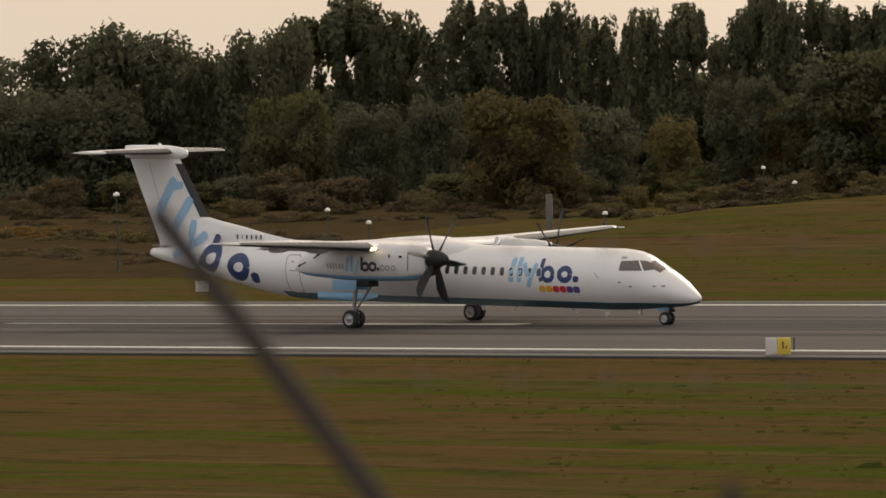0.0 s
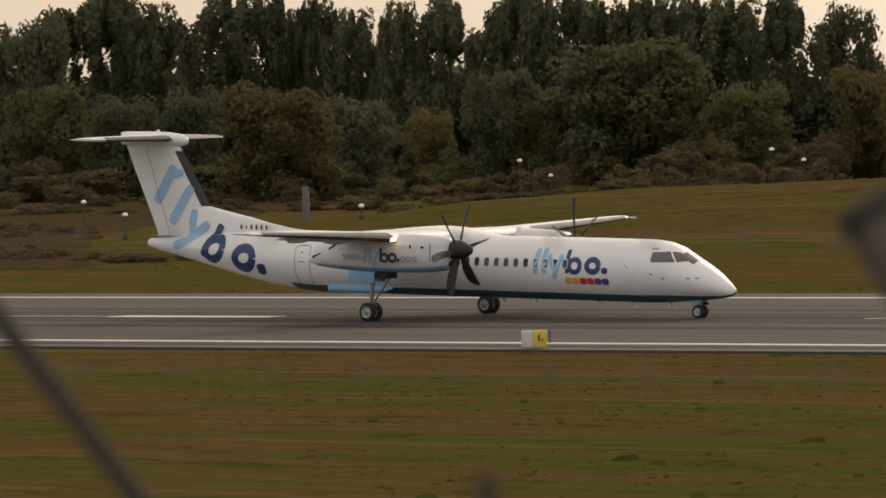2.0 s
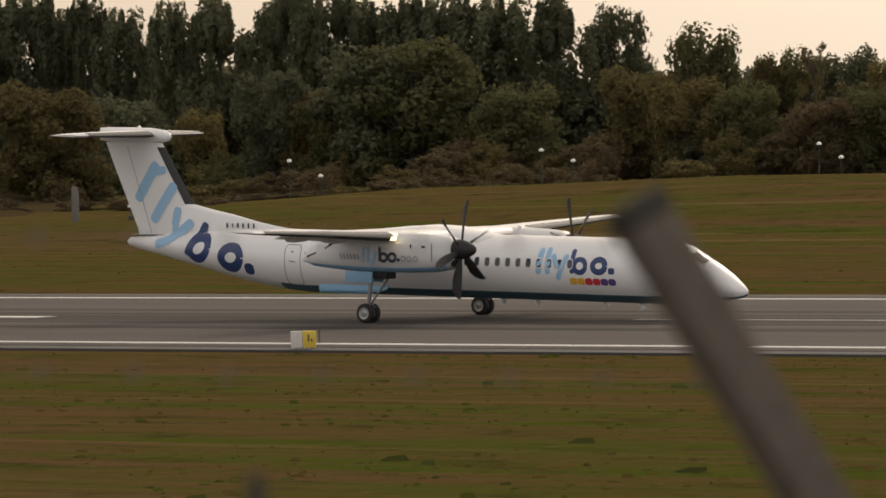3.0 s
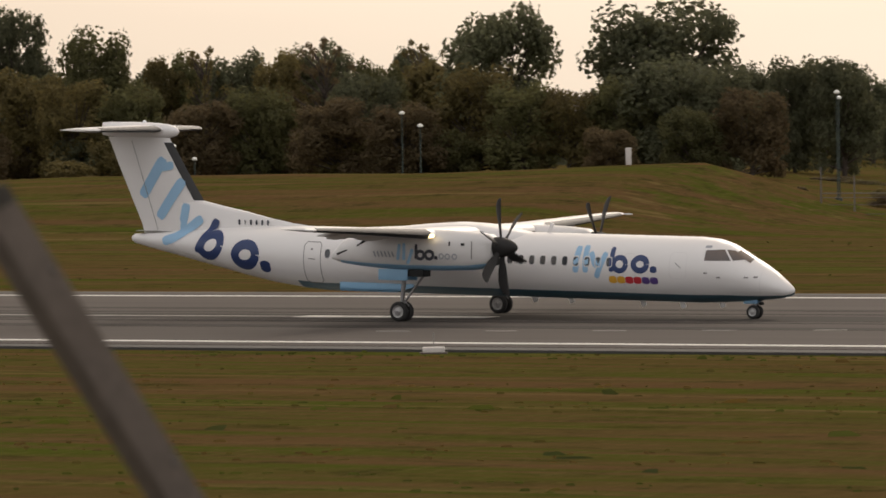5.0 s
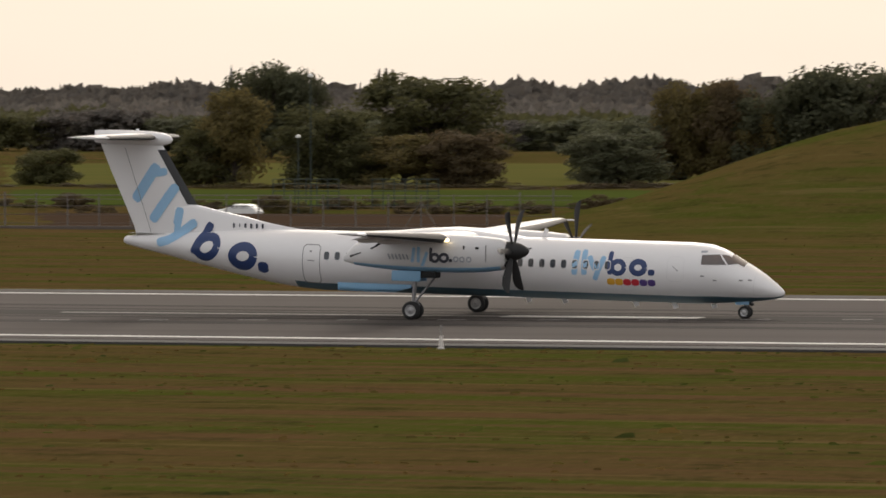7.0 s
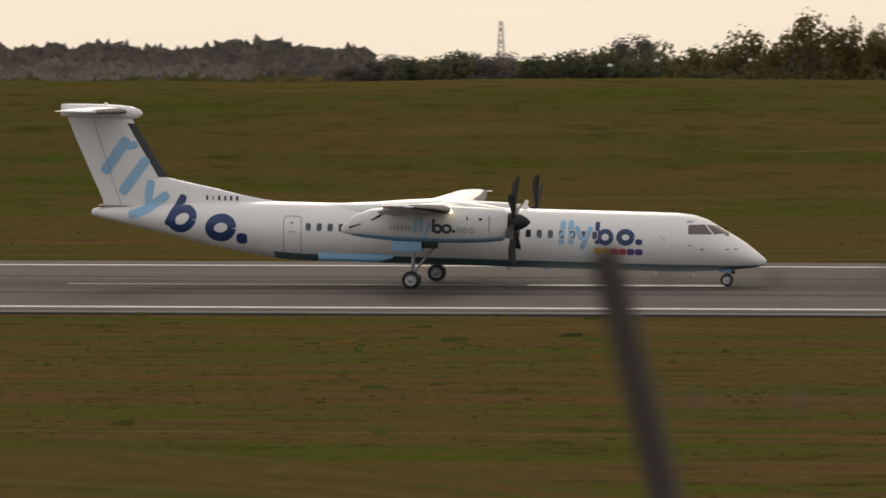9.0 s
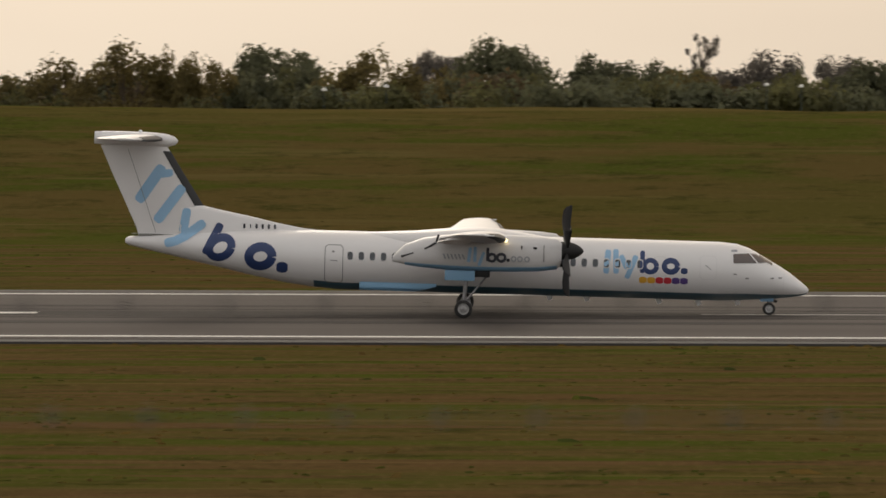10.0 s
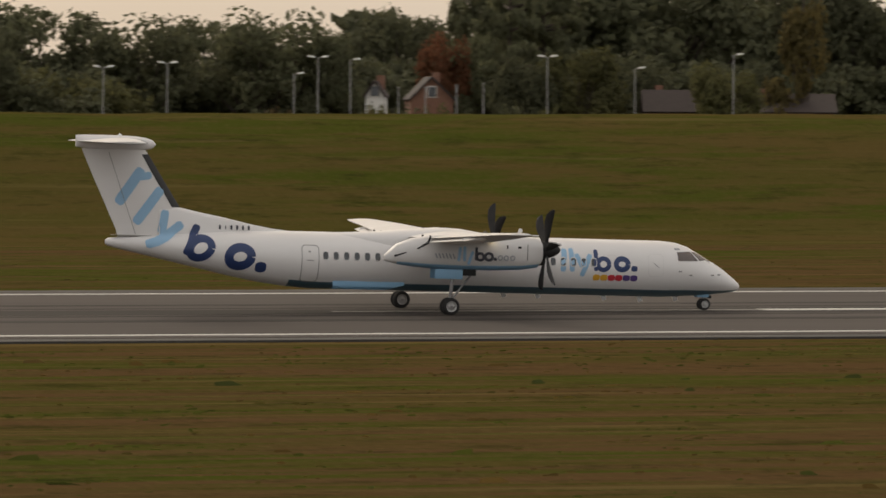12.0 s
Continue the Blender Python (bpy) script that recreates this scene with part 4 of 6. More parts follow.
def tree_meshes(kind, seed, light=1.0):
    """Trunk and crown of a tree one metre high and one metre wide, as verts and faces."""
    rng = random.Random(seed)
    tv, tf, cv, cf = [], [], [], []
    lobes = []
    if kind == "R":  # broad crown
        limb(tv, tf, (0, 0, -0.03), (0.01, 0, 0.3), 0.035, 0.026)
        for k in range(54):
            a, rr = rng.uniform(0, math.tau), math.sqrt(rng.random()) * 0.42
            z = rng.uniform(0.08, 0.9)
            rmax = 0.42 * math.sqrt(max(0.0, 1 - ((z - 0.42) / 0.55) ** 2))
            rr = min(rr, rmax)
            lobes.append((Vector((rr * math.cos(a), rr * math.sin(a), z)), rng.uniform(0.1, 0.17)))
        per, size, flat = 160, 0.0225, 0.85
    elif kind == "T":  # tall narrow poplar-like tree with ragged spires
        limb(tv, tf, (0, 0, -0.02), (0, 0, 0.8), 0.03, 0.008)
        for k in range(60):
            z = rng.uniform(0.1, 0.93)
            rmax = 0.4 * min(1.0, (1.05 - z) * 3.2) * (0.7 + 0.3 * min(1, z * 3))
            a = rng.uniform(0, math.tau)
            rr = rmax * math.sqrt(rng.random())
            lobes.append((Vector((rr * math.cos(a), rr * math.sin(a), z)), rng.uniform(0.05, 0.1)))
        for k in range(6):
            a, rr = rng.uniform(0, math.tau), rng.uniform(0.02, 0.3)
            for j in range(3):
                lobes.append((Vector((rr * math.cos(a), rr * math.sin(a), rng.uniform(0.86, 0.92) + 0.035 * j - rr * 0.25)), 0.05 - 0.012 * j))
        per, size, flat = 150, 0.021, 1.5
    elif kind == "S":  # sparse, with open twigs
        limb(tv, tf, (0, 0, -0.02), (0.02, 0, 0.85), 0.03, 0.006)
        for k in range(46):
            a, z = rng.uniform(0, math.tau), rng.uniform(0.3, 0.95)
            rr = rng.uniform(0.08, 0.4) * (1.1 - abs(z - 0.55))
            p = Vector((rr * math.cos(a), rr * math.sin(a), z))
            limb(tv, tf, (0.01, 0, z - 0.18), p, 0.01, 0.003, 4)
            lobes.append((p, rng.uniform(0.03, 0.08)))
        per, size, flat = 26, 0.017, 0.7
    elif kind == "P":  # pine: bare trunk, flat layered crown
        limb(tv, tf, (0, 0, -0.02), (0.01, 0, 0.95), 0.022, 0.008)
        for k in range(24):
            a, z = rng.uniform(0, math.tau), rng.uniform(0.55, 0.98)
            rr = rng.uniform(0.05, 0.42)
            p = Vector((rr * math.cos(a), rr * math.sin(a), z))
            limb(tv, tf, (0.01, 0, z - 0.03), p, 0.008, 0.003, 4)
            lobes.append((p, rng.uniform(0.06, 0.12)))
        per, size, flat = 70, 0.026, 0.4
    elif kind == "C":  # broad cone
        limb(tv, tf, (0, 0, -0.02), (0, 0, 0.9), 0.03, 0.006)
        for k in range(40):
            z = 0.95 * (1 - math.sqrt(rng.random()))
            a, rr = rng.uniform(0, math.tau), 0.44 * (1 - z) * math.sqrt(rng.random())
            lobes.append((Vector((rr * math.cos(a), rr * math.sin(a), z + 0.03)), rng.uniform(0.06, 0.12)))
        per, size, flat = 120, 0.023, 0.9
    else:  # "W": willow scrub, rounded and fine
        limb(tv, tf, (0, 0, -0.02), (0, 0, 0.4), 0.03, 0.02)
        for k in range(44):
            a, rr = rng.uniform(0, math.tau), math.sqrt(rng.random()) * 0.42
            z = rng.uniform(0.08, 0.9) * math.sqrt(max(0.05, 1 - (rr / 0.5) ** 2))
            lobes.append((Vector((rr * math.cos(a), rr * math.sin(a), z)), rng.uniform(0.08, 0.14)))
        per, size, flat = 130, 0.019, 1.0
    per, size = int(per * light), size / math.sqrt(light)
    for c, r in lobes:
        if kind in "RCW":
            limb(tv, tf, (0, 0, max(0.05, c.z * 0.45)), c, 0.011, 0.004, 4)
        for k in range(per):
            d = Vector((rng.gauss(0, 1), rng.gauss(0, 1), rng.gauss(0, 1))).normalized()
            p = c + Vector((d.x, d.y, d.z * flat)) * r * rng.uniform(0.55, 1.12)
            if p.z < 0.01 or p.z > 1.03:
                continue
            leaf_card(cv, cf, p, (d + Vector((rng.gauss(0, 0.5), rng.gauss(0, 0.5), rng.gauss(0, 0.5) + 0.3))).normalized(), size, rng)
    # bring the crown to full height and width
    top = sorted(v.z for v in cv)[int(len(cv) * 0.995)]
    wide = sorted(max(abs(v.x), abs(v.y)) for v in cv)[int(len(cv) * 0.97)]
    for v in cv + tv:
        v.x, v.y, v.z = v.x * 0.5 / wide, v.y * 0.5 / wide, v.z / top
    return tv, tf, cv, cf


TREE_WORDS = {"R": "broad round-crowned tree", "T": "tall ragged poplar", "S": "thin open-crowned tree", "P": "tall pine with a bare trunk", "C": "broad cone-shaped tree", "W": "rounded bushy willow"}
LEAF_WORDS = {"dark": "dark green", "green": "green", "olive": "olive green", "brown": "brownish", "gold": "golden autumn", "rust": "rust red autumn", "haze": "haze-tinted grey-green"}
CROWNS, TRUNKS = {}, {}
tree_rng = random.Random(11)


def tree(x, y, height, width, kind, leaf, category="tree", group="trees around the airfield"):
    v = tree_rng.randrange(3)
    if (kind, v) not in TRUNKS:
        tv, tf, cv, cf = tree_meshes(kind, 100 * ord(kind) + v)
        TRUNKS[kind, v] = mesh_of("trunk", tv, tf, BARK, True)
        CROWNS[kind, v] = (cv, cf)
    if (kind, v, leaf) not in CROWNS:
        CROWNS[kind, v, leaf] = mesh_of("crown", *CROWNS[kind, v], LEAF[leaf])
    words = TREE_WORDS[kind] if category == "tree" else "low bush"
    ob = thing("tree" if category == "tree" else "bush", f"{words} with {LEAF_WORDS[leaf]} leaves", category, group=group)
    ob.matrix_world = Matrix.Translation((x, y, ground_z(x, y) - 0.05)) @ Matrix.Rotation(tree_rng.uniform(0, math.tau), 4, "Z") @ Matrix.Diagonal((width * (1.5 if kind == 'T' else 1.1), width * (1.5 if kind == 'T' else 1.1), height, 1))
    for name, me in (("trunk", TRUNKS[kind, v]), ("crown", CROWNS[kind, v, leaf])):
        o = new(name, me)
        o.parent = ob
    return ob


WEST_WOOD = [
    (-526, 595, 18.8, 11.9, 'R', 'dark'),
    (-515, 595, 21.3, 13.2, 'R', 'dark'),
    (-504, 595, 21.8, 14.4, 'R', 'dark'),
    (-493, 595, 18.5, 9.5, 'R', 'dark'),
    (-485, 595, 21.6, 10.1, 'R', 'dark'),
    (-503, 625, 23.0, 6.7, 'T', 'green'),
    (-495, 625, 25.4, 9.5, 'T', 'dark'),
    (-489, 625, 23.1, 7.0, 'T', 'dark'),
    (-477, 625, 24.2, 8.7, 'T', 'dark'),
    (-472, 626, 23.7, 6.2, 'T', 'dark'),
    (-465, 626, 23.4, 5.5, 'T', 'dark'),
]
WEST_POPLARS = [
    (-459, 626, 21.5, 5.8, 'T', 'dark'),
    (-452, 626, 22.0, 5.1, 'T', 'dark'),
    (-445, 626, 22.1, 6.4, 'T', 'dark'),
    (-438, 626, 20.9, 5.0, 'T', 'dark'),
    (-434, 626, 22.7, 5.7, 'T', 'dark'),
    (-428, 626, 22.0, 6.0, 'T', 'dark'),
    (-423, 626, 20.5, 6.6, 'T', 'dark'),
    (-418, 626, 20.5, 5.9, 'T', 'dark'),
    (-415, 626, 20.5, 5.9, 'T', 'dark'),
    (-410, 626, 20.5, 7.2, 'T', 'dark'),
    (-405, 626, 20.5, 7.8, 'T', 'dark'),
    (-399, 626, 20.5, 5.8, 'T', 'dark'),
    (-396, 636, 19.0, 7.9, 'R', 'dark'),
]
WEST_UNDERWOOD = [
    (-407, 541, 12.2, 10.3, 'R', 'olive'),
    (-501, 580, 14.1, 13.5, 'R', 'dark'),
    (-511, 580, 15.0, 10.2, 'R', 'dark'),
    (-470, 581, 13.3, 9.2, 'R', 'green'),
    (-459, 581, 11.7, 7.8, 'R', 'dark'),
    (-449, 581, 12.4, 7.1, 'R', 'dark'),
    (-416, 581, 9.0, 5.6, 'R', 'olive'),
    (-426, 581, 10.8, 8.2, 'R', 'dark'),
    (-400, 581, 9.9, 6.8, 'R', 'olive'),
    (-393, 581, 14.4, 11.6, 'R', 'dark'),
    (-406, 581, 12.6, 8.0, 'R', 'dark'),
    (-388, 581, 15.2, 12.8, 'R', 'green'),
    (-399, 581, 10.1, 6.1, 'R', 'green'),
    (-375, 582, 10.2, 8.4, 'R', 'green'),
    (-402, 581, 7.5, 3.1, 'R', 'gold'),
]
MID_WOOD = [
    (-363, 600, 15.8, 8.2, 'R', 'green'),
    (-362, 612, 12.7, 5.2, 'R', 'olive'),
    (-349, 600, 14.0, 5.0, 'S', 'olive'),
    (-359, 615, 13.1, 5.7, 'R', 'green'),
    (-351, 610, 13.1, 6.2, 'R', 'dark'),
    (-342, 605, 13.2, 6.1, 'R', 'olive'),
    (-335, 602, 14.7, 6.1, 'S', 'brown'),
    (-340, 610, 14.0, 7.0, 'R', 'dark'),
    (-334, 612, 11.9, 5.6, 'R', 'green'),
    (-344, 640, 14.7, 6.7, 'S', 'olive'),
    (-350, 650, 13.7, 6.0, 'R', 'dark'),
    (-313, 600, 17.1, 10.3, 'R', 'dark'),
    (-293, 600, 17.3, 14.7, 'R', 'dark'),
    (-297, 640, 12.4, 6.0, 'R', 'dark'),
    (-291, 640, 12.7, 7.3, 'R', 'dark'),
]
MID_UNDERWOOD = [
    (-359, 580, 11.3, 8.2, 'R', 'olive'),
    (-350, 575, 10.2, 7.5, 'R', 'olive'),
    (-343, 575, 9.5, 6.4, 'R', 'green'),
    (-332, 570, 7.8, 6.9, 'R', 'brown'),
    (-328, 575, 9.1, 6.9, 'R', 'green'),
    (-317, 572, 8.1, 7.8, 'R', 'brown'),
    (-308, 570, 7.4, 7.2, 'R', 'brown'),
    (-318, 580, 10.4, 6.9, 'R', 'dark'),
    (-305, 580, 10.9, 7.9, 'R', 'olive'),
    (-297, 575, 9.2, 7.7, 'R', 'green'),
    (-292, 575, 8.5, 6.2, 'R', 'olive'),
    (-280, 560, 4.6, 4.5, 'R', 'brown'),
    (-287, 578, 9.5, 6.7, 'R', 'green'),
    (-283, 580, 11.3, 9.8, 'R', 'dark'),
    (-277, 578, 10.5, 8.2, 'R', 'dark'),
    (-267, 565, 8.5, 6.5, 'R', 'brown'),
    (-272, 562, 6.3, 5.5, 'R', 'green'),
]
HEDGE_TREES = [
    (-361, 768, 12.6, 8.8, 'R', 'dark'),
    (-352, 767, 13.2, 8.8, 'R', 'green'),
    (-344, 767, 10.9, 8.4, 'R', 'dark'),
    (-399, 849, 10.5, 9.6, 'R', 'dark'),
    (-388, 848, 11.1, 9.6, 'R', 'dark'),
    (-326, 844, 13.9, 13.1, 'R', 'dark'),
    (-299, 841, 12.3, 18.0, 'R', 'green'),
    (-320, 843, 12.9, 6.8, 'R', 'dark'),
    (-268, 605, 3.3, 4.3, 'R', 'green'),
    (-259, 604, 3.9, 6.1, 'R', 'green'),
    (-244, 603, 3.3, 3.6, 'R', 'green'),
    (-237, 603, 10.2, 6.9, 'R', 'olive'),
    (-240, 603, 6.4, 6.6, 'R', 'green'),
    (-226, 602, 8.4, 9.5, 'R', 'green'),
]
HEDGE_TREES_EAST = [
    (-217, 601, 5.4, 8.0, 'R', 'olive'),
    (-210, 601, 5.8, 8.8, 'R', 'brown'),
    (-221, 601, 4.8, 4.7, 'R', 'green'),
    (-193, 600, 5.8, 9.9, 'R', 'dark'),
    (-206, 640, 6.6, 9.4, 'R', 'dark'),
    (-201, 640, 5.9, 6.9, 'R', 'brown'),
    (-182, 639, 11.9, 9.3, 'R', 'dark'),
    (-188, 639, 9.5, 7.5, 'R', 'dark'),
    (-198, 640, 10.6, 6.9, 'R', 'olive'),
    (-193, 640, 7.4, 6.3, 'R', 'olive'),
    (-179, 639, 12.1, 11.9, 'R', 'dark'),
    (-188, 639, 7.6, 6.3, 'R', 'olive'),
    (-202, 640, 6.4, 8.2, 'R', 'dark'),
    (-193, 640, 10.8, 6.9, 'R', 'brown'),
    (-168, 640, 8.6, 8.1, 'R', 'dark'),
]
BANK_TREES = [
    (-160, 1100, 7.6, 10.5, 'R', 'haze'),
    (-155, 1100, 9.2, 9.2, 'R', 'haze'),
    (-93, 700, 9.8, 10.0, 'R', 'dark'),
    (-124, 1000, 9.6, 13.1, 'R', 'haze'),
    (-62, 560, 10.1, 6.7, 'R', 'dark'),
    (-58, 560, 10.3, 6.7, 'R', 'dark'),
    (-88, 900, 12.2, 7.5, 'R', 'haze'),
    (-64, 560, 9.4, 4.7, 'R', 'dark'),
    (-52, 540, 10.2, 4.5, 'R', 'dark'),
    (-45, 520, 10.2, 7.4, 'W', 'olive'),
    (-41, 520, 11.8, 9.2, 'W', 'olive'),
    (-35, 520, 13.2, 10.5, 'W', 'olive'),
    (-30, 520, 12.5, 5.2, 'W', 'olive'),
    (-27, 520, 11.6, 7.4, 'W', 'olive'),
]
BANK_TREES_B = [
    (-23, 560, 13.1, 8.6, 'R', 'dark'),
    (-16, 520, 11.0, 8.6, 'W', 'olive'),
    (-13, 520, 12.6, 9.2, 'W', 'olive'),
    (-9, 520, 11.4, 7.4, 'W', 'olive'),
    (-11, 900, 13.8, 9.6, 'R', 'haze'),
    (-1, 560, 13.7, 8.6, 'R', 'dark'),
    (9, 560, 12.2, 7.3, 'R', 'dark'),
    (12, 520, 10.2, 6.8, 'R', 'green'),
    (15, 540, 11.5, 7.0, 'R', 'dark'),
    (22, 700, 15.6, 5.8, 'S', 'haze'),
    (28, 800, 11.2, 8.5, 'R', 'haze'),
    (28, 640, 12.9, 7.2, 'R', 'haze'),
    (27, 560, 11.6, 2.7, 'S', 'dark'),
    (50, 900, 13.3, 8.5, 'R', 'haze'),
]
BANK_TREES_C = [
    (32, 520, 11.8, 8.0, 'R', 'dark'),
    (39, 520, 15.5, 9.1, 'S', 'dark'),
    (37, 530, 12.4, 6.9, 'R', 'dark'),
    (45, 520, 13.0, 6.2, 'R', 'dark'),
    (49, 520, 12.3, 8.0, 'R', 'dark'),
    (53, 520, 12.7, 8.0, 'R', 'dark'),
    (67, 600, 17.5, 6.7, 'S', 'brown'),
    (63, 520, 13.1, 8.0, 'R', 'dark'),
    (69, 520, 14.3, 8.1, 'R', 'dark'),
    (73, 520, 13.5, 6.8, 'R', 'green'),
    (90, 560, 17.0, 16.1, 'R', 'dark'),
    (78, 540, 14.3, 7.1, 'R', 'dark'),
    (72, 540, 14.2, 7.7, 'R', 'dark'),
    (103, 560, 16.2, 11.4, 'R', 'dark'),
]
BANK_TREES_D = [
    (104, 560, 16.3, 10.8, 'R', 'dark'),
    (118, 570, 17.6, 13.1, 'R', 'dark'),
    (106, 540, 14.3, 7.2, 'R', 'dark'),
    (126, 560, 16.3, 11.5, 'R', 'dark'),
    (138, 580, 16.5, 9.9, 'R', 'dark'),
    (139, 560, 17.0, 11.6, 'R', 'dark'),
    (145, 560, 15.3, 6.8, 'R', 'dark'),
    (163, 600, 17.5, 11.0, 'R', 'dark'),
    (176, 640, 18.2, 10.2, 'R', 'dark'),
    (157, 560, 14.9, 5.2, 'R', 'rust'),
    (158, 540, 21.0, 8.2, 'P', 'dark'),
    (163, 545, 21.2, 8.3, 'P', 'dark'),
    (184, 600, 21.4, 14.1, 'R', 'dark'),
    (193, 600, 22.7, 19.4, 'R', 'dark'),
]
BANK_TREES_E = [
    (206, 610, 22.4, 16.7, 'R', 'dark'),
    (181, 520, 17.8, 8.5, 'C', 'olive'),
    (215, 600, 21.1, 14.3, 'R', 'dark'),
    (170, 510, 12.0, 6.4, 'R', 'green'),
    (159, 520, 13.5, 7.7, 'R', 'green'),
    (154, 520, 12.5, 5.8, 'R', 'dark'),
    (161, 560, 15.5, 7.6, 'R', 'dark'),
    (171, 540, 12.7, 7.4, 'R', 'dark'),
]

ALL_TREES = [WEST_WOOD, WEST_POPLARS, WEST_UNDERWOOD, MID_WOOD, MID_UNDERWOOD, HEDGE_TREES, HEDGE_TREES_EAST, BANK_TREES, BANK_TREES_B, BANK_TREES_C, BANK_TREES_D, BANK_TREES_E]
for rows in ALL_TREES:
    for row in rows:
        tree(*row)


# rows that close the woods, at uneven steps, too many to count
LIGHT = {}


def fill(name, label, x0, x1, y0, y1, step, heights, widths, kinds, leaves, seed):
    rng = random.Random(seed)
    blocks = {}
    x = x0
    while x < x1:
        y = y0 + (y1 - y0) * (x - x0) / (x1 - x0) + rng.uniform(-6, 6)
        h, w, kind, leaf, v = rng.uniform(*heights), rng.uniform(*widths), rng.choice(kinds), rng.choice(leaves), rng.randrange(2)
        if (kind, v) not in LIGHT:
            tv, tf, cv, cf = tree_meshes(kind, 900 + 10 * ord(kind) + v, 0.45)
            LIGHT[kind, v] = np.array([tuple(p) for p in cv]), np.array(cf)
        pts, tris = LIGHT[kind, v]
        a = rng.uniform(0, math.tau)
        turn = np.array([[math.cos(a) * w, math.sin(a) * w, 0], [-math.sin(a) * w, math.cos(a) * w, 0], [0, 0, h]])
        blocks.setdefault(leaf, []).append((pts @ turn + np.array([x, y, ground_z(x, y) - 0.1]), tris))
        x += step * rng.uniform(0.7, 1.3)
    me = bpy.data.meshes.new(name)
    verts, faces, slots, base = [], [], [], 0
    for slot, leaf in enumerate(sorted(blocks)):
        me.materials.append(LEAF[leaf])
        for pts, tris in blocks[leaf]:
            verts.append(pts)
            faces.append(tris + base)
            slots.append(np.full(len(tris), slot, np.int32))
            base += len(pts)
    verts, faces, slots = np.concatenate(verts), np.concatenate(faces), np.concatenate(slots)
    me.vertices.add(len(verts))
    me.vertices.foreach_set("co", verts.astype(np.float32).ravel())
    me.loops.add(faces.size)
    me.loops.foreach_set("vertex_index", faces.astype(np.int32).ravel())
    me.polygons.add(len(faces))
    me.polygons.foreach_set("loop_start", np.arange(0, faces.size, 3, dtype=np.int32))
    me.polygons.foreach_set("material_index", slots)
    me.update(calc_edges=True)
    return tagged(new(name, me), label, "woods", kind="stuff")


DARKWOOD, SCRUB = "dense dark green woodland", "brown and olive scrub bushes"
fill("woodland", DARKWOOD, -615, -455, 665, 668, 3.4, (14.0, 16.3), (9, 12), "TTR", ["dark", "dark", "green"], 1)
fill("woodland", DARKWOOD, -458, -426, 668, 664, 3.0, (12.5, 14.5), (9, 12), "TTR", ["dark", "dark", "green"], 41)
fill("woodland", DARKWOOD, -562, -412, 625, 635, 5.0, (10.0, 14.0), (7, 9), "R", ["dark", "olive", "green"], 2)
fill("scrub", SCRUB, -502, -322, 560, 590, 4.5, (3.2, 5.2), (5, 7), "RW", ["brown", "olive", "green", "brown", "dark"], 3)
fill("scrub", SCRUB, -372, -300, 565, 580, 4.5, (3.5, 5.2), (5, 7), "RW", ["brown", "green", "olive", "dark"], 4)
fill("woodland", DARKWOOD, -430, -335, 628, 640, 4.2, (9.5, 12.2), (8, 10), "R", ["dark", "green", "olive", "green"], 5)
fill("scrub", SCRUB, -492, -332, 530, 548, 4.5, (1.4, 2.8), (3.5, 5.5), "W", ["brown", "olive", "brown"], 6)
fill("scrub", SCRUB, -442, -322, 492, 512, 5.0, (0.6, 1.5), (3.5, 6.0), "W", ["brown", "olive", "brown"], 61)
fill("woodland", "far dark hedgerow trees", -470, -230, 945, 945, 8.0, (5.0, 7.5), (10, 14), "R", ["dark", "green", "haze"], 7)
fill("scrub", SCRUB, -290, -160, 590, 592, 6.0, (0.4, 0.9), (5, 9), "W", ["brown", "olive", "brown"], 9)
fill("woodland", DARKWOOD, -16, 60, 512, 520, 4.0, (9.0, 10.4), (7, 9), "RW", ["dark", "dark", "green"], 10)
fill("woodland", DARKWOOD, 60, 120, 535, 545, 3.2, (10.2, 12.4), (8, 10), "R", ["dark", "dark", "green"], 12)
fill("woodland", DARKWOOD, 108, 235, 560, 600, 3.6, (11.6, 13.6), (9, 11), "R", ["dark"], 13)
fill("woodland", DARKWOOD, 180, 270, 625, 640, 4.5, (18, 22), (9, 12), "RT", ["dark"], 17)
fill("scrub", SCRUB, 126, 152, 506, 508, 2.6, (7.0, 8.6), (3.5, 5.0), "W", ["dark", "brown", "green"], 18)
fill("woodland", DARKWOOD, -42, -10, 515, 510, 4.5, (8.2, 9.6), (7, 9), "W", ["olive", "green"], 14)
fill("woodland", "olive and green scrub trees behind the bank", -49, 80, 527, 532, 2.5, (9.9, 11.3), (6, 8), "WR", ["olive", "green", "dark", "brown"], 20)
fill("scrub", SCRUB, -225, -145, 485, 488, 2.0, (0.8, 1.5), (2.4, 3.6), "W", ["brown", "olive", "brown"], 16)
fill("scrub", SCRUB, -320, -286, 440, 452, 4.0, (0.5, 1.3), (3.0, 5.0), "W", ["brown", "olive"], 19)


fill("scrub", "low dry growth on the heath", -345, -272, 392, 348, 1.3, (0.3, 0.9), (2.0, 4.5), "W", ["brown", "olive", "brown"], 62)
fill("scrub", "low dry growth on the heath", -430, -318, 470, 400, 1.6, (0.4, 1.2), (2.5, 5.0), "W", ["brown", "olive", "brown", "gold"], 63)


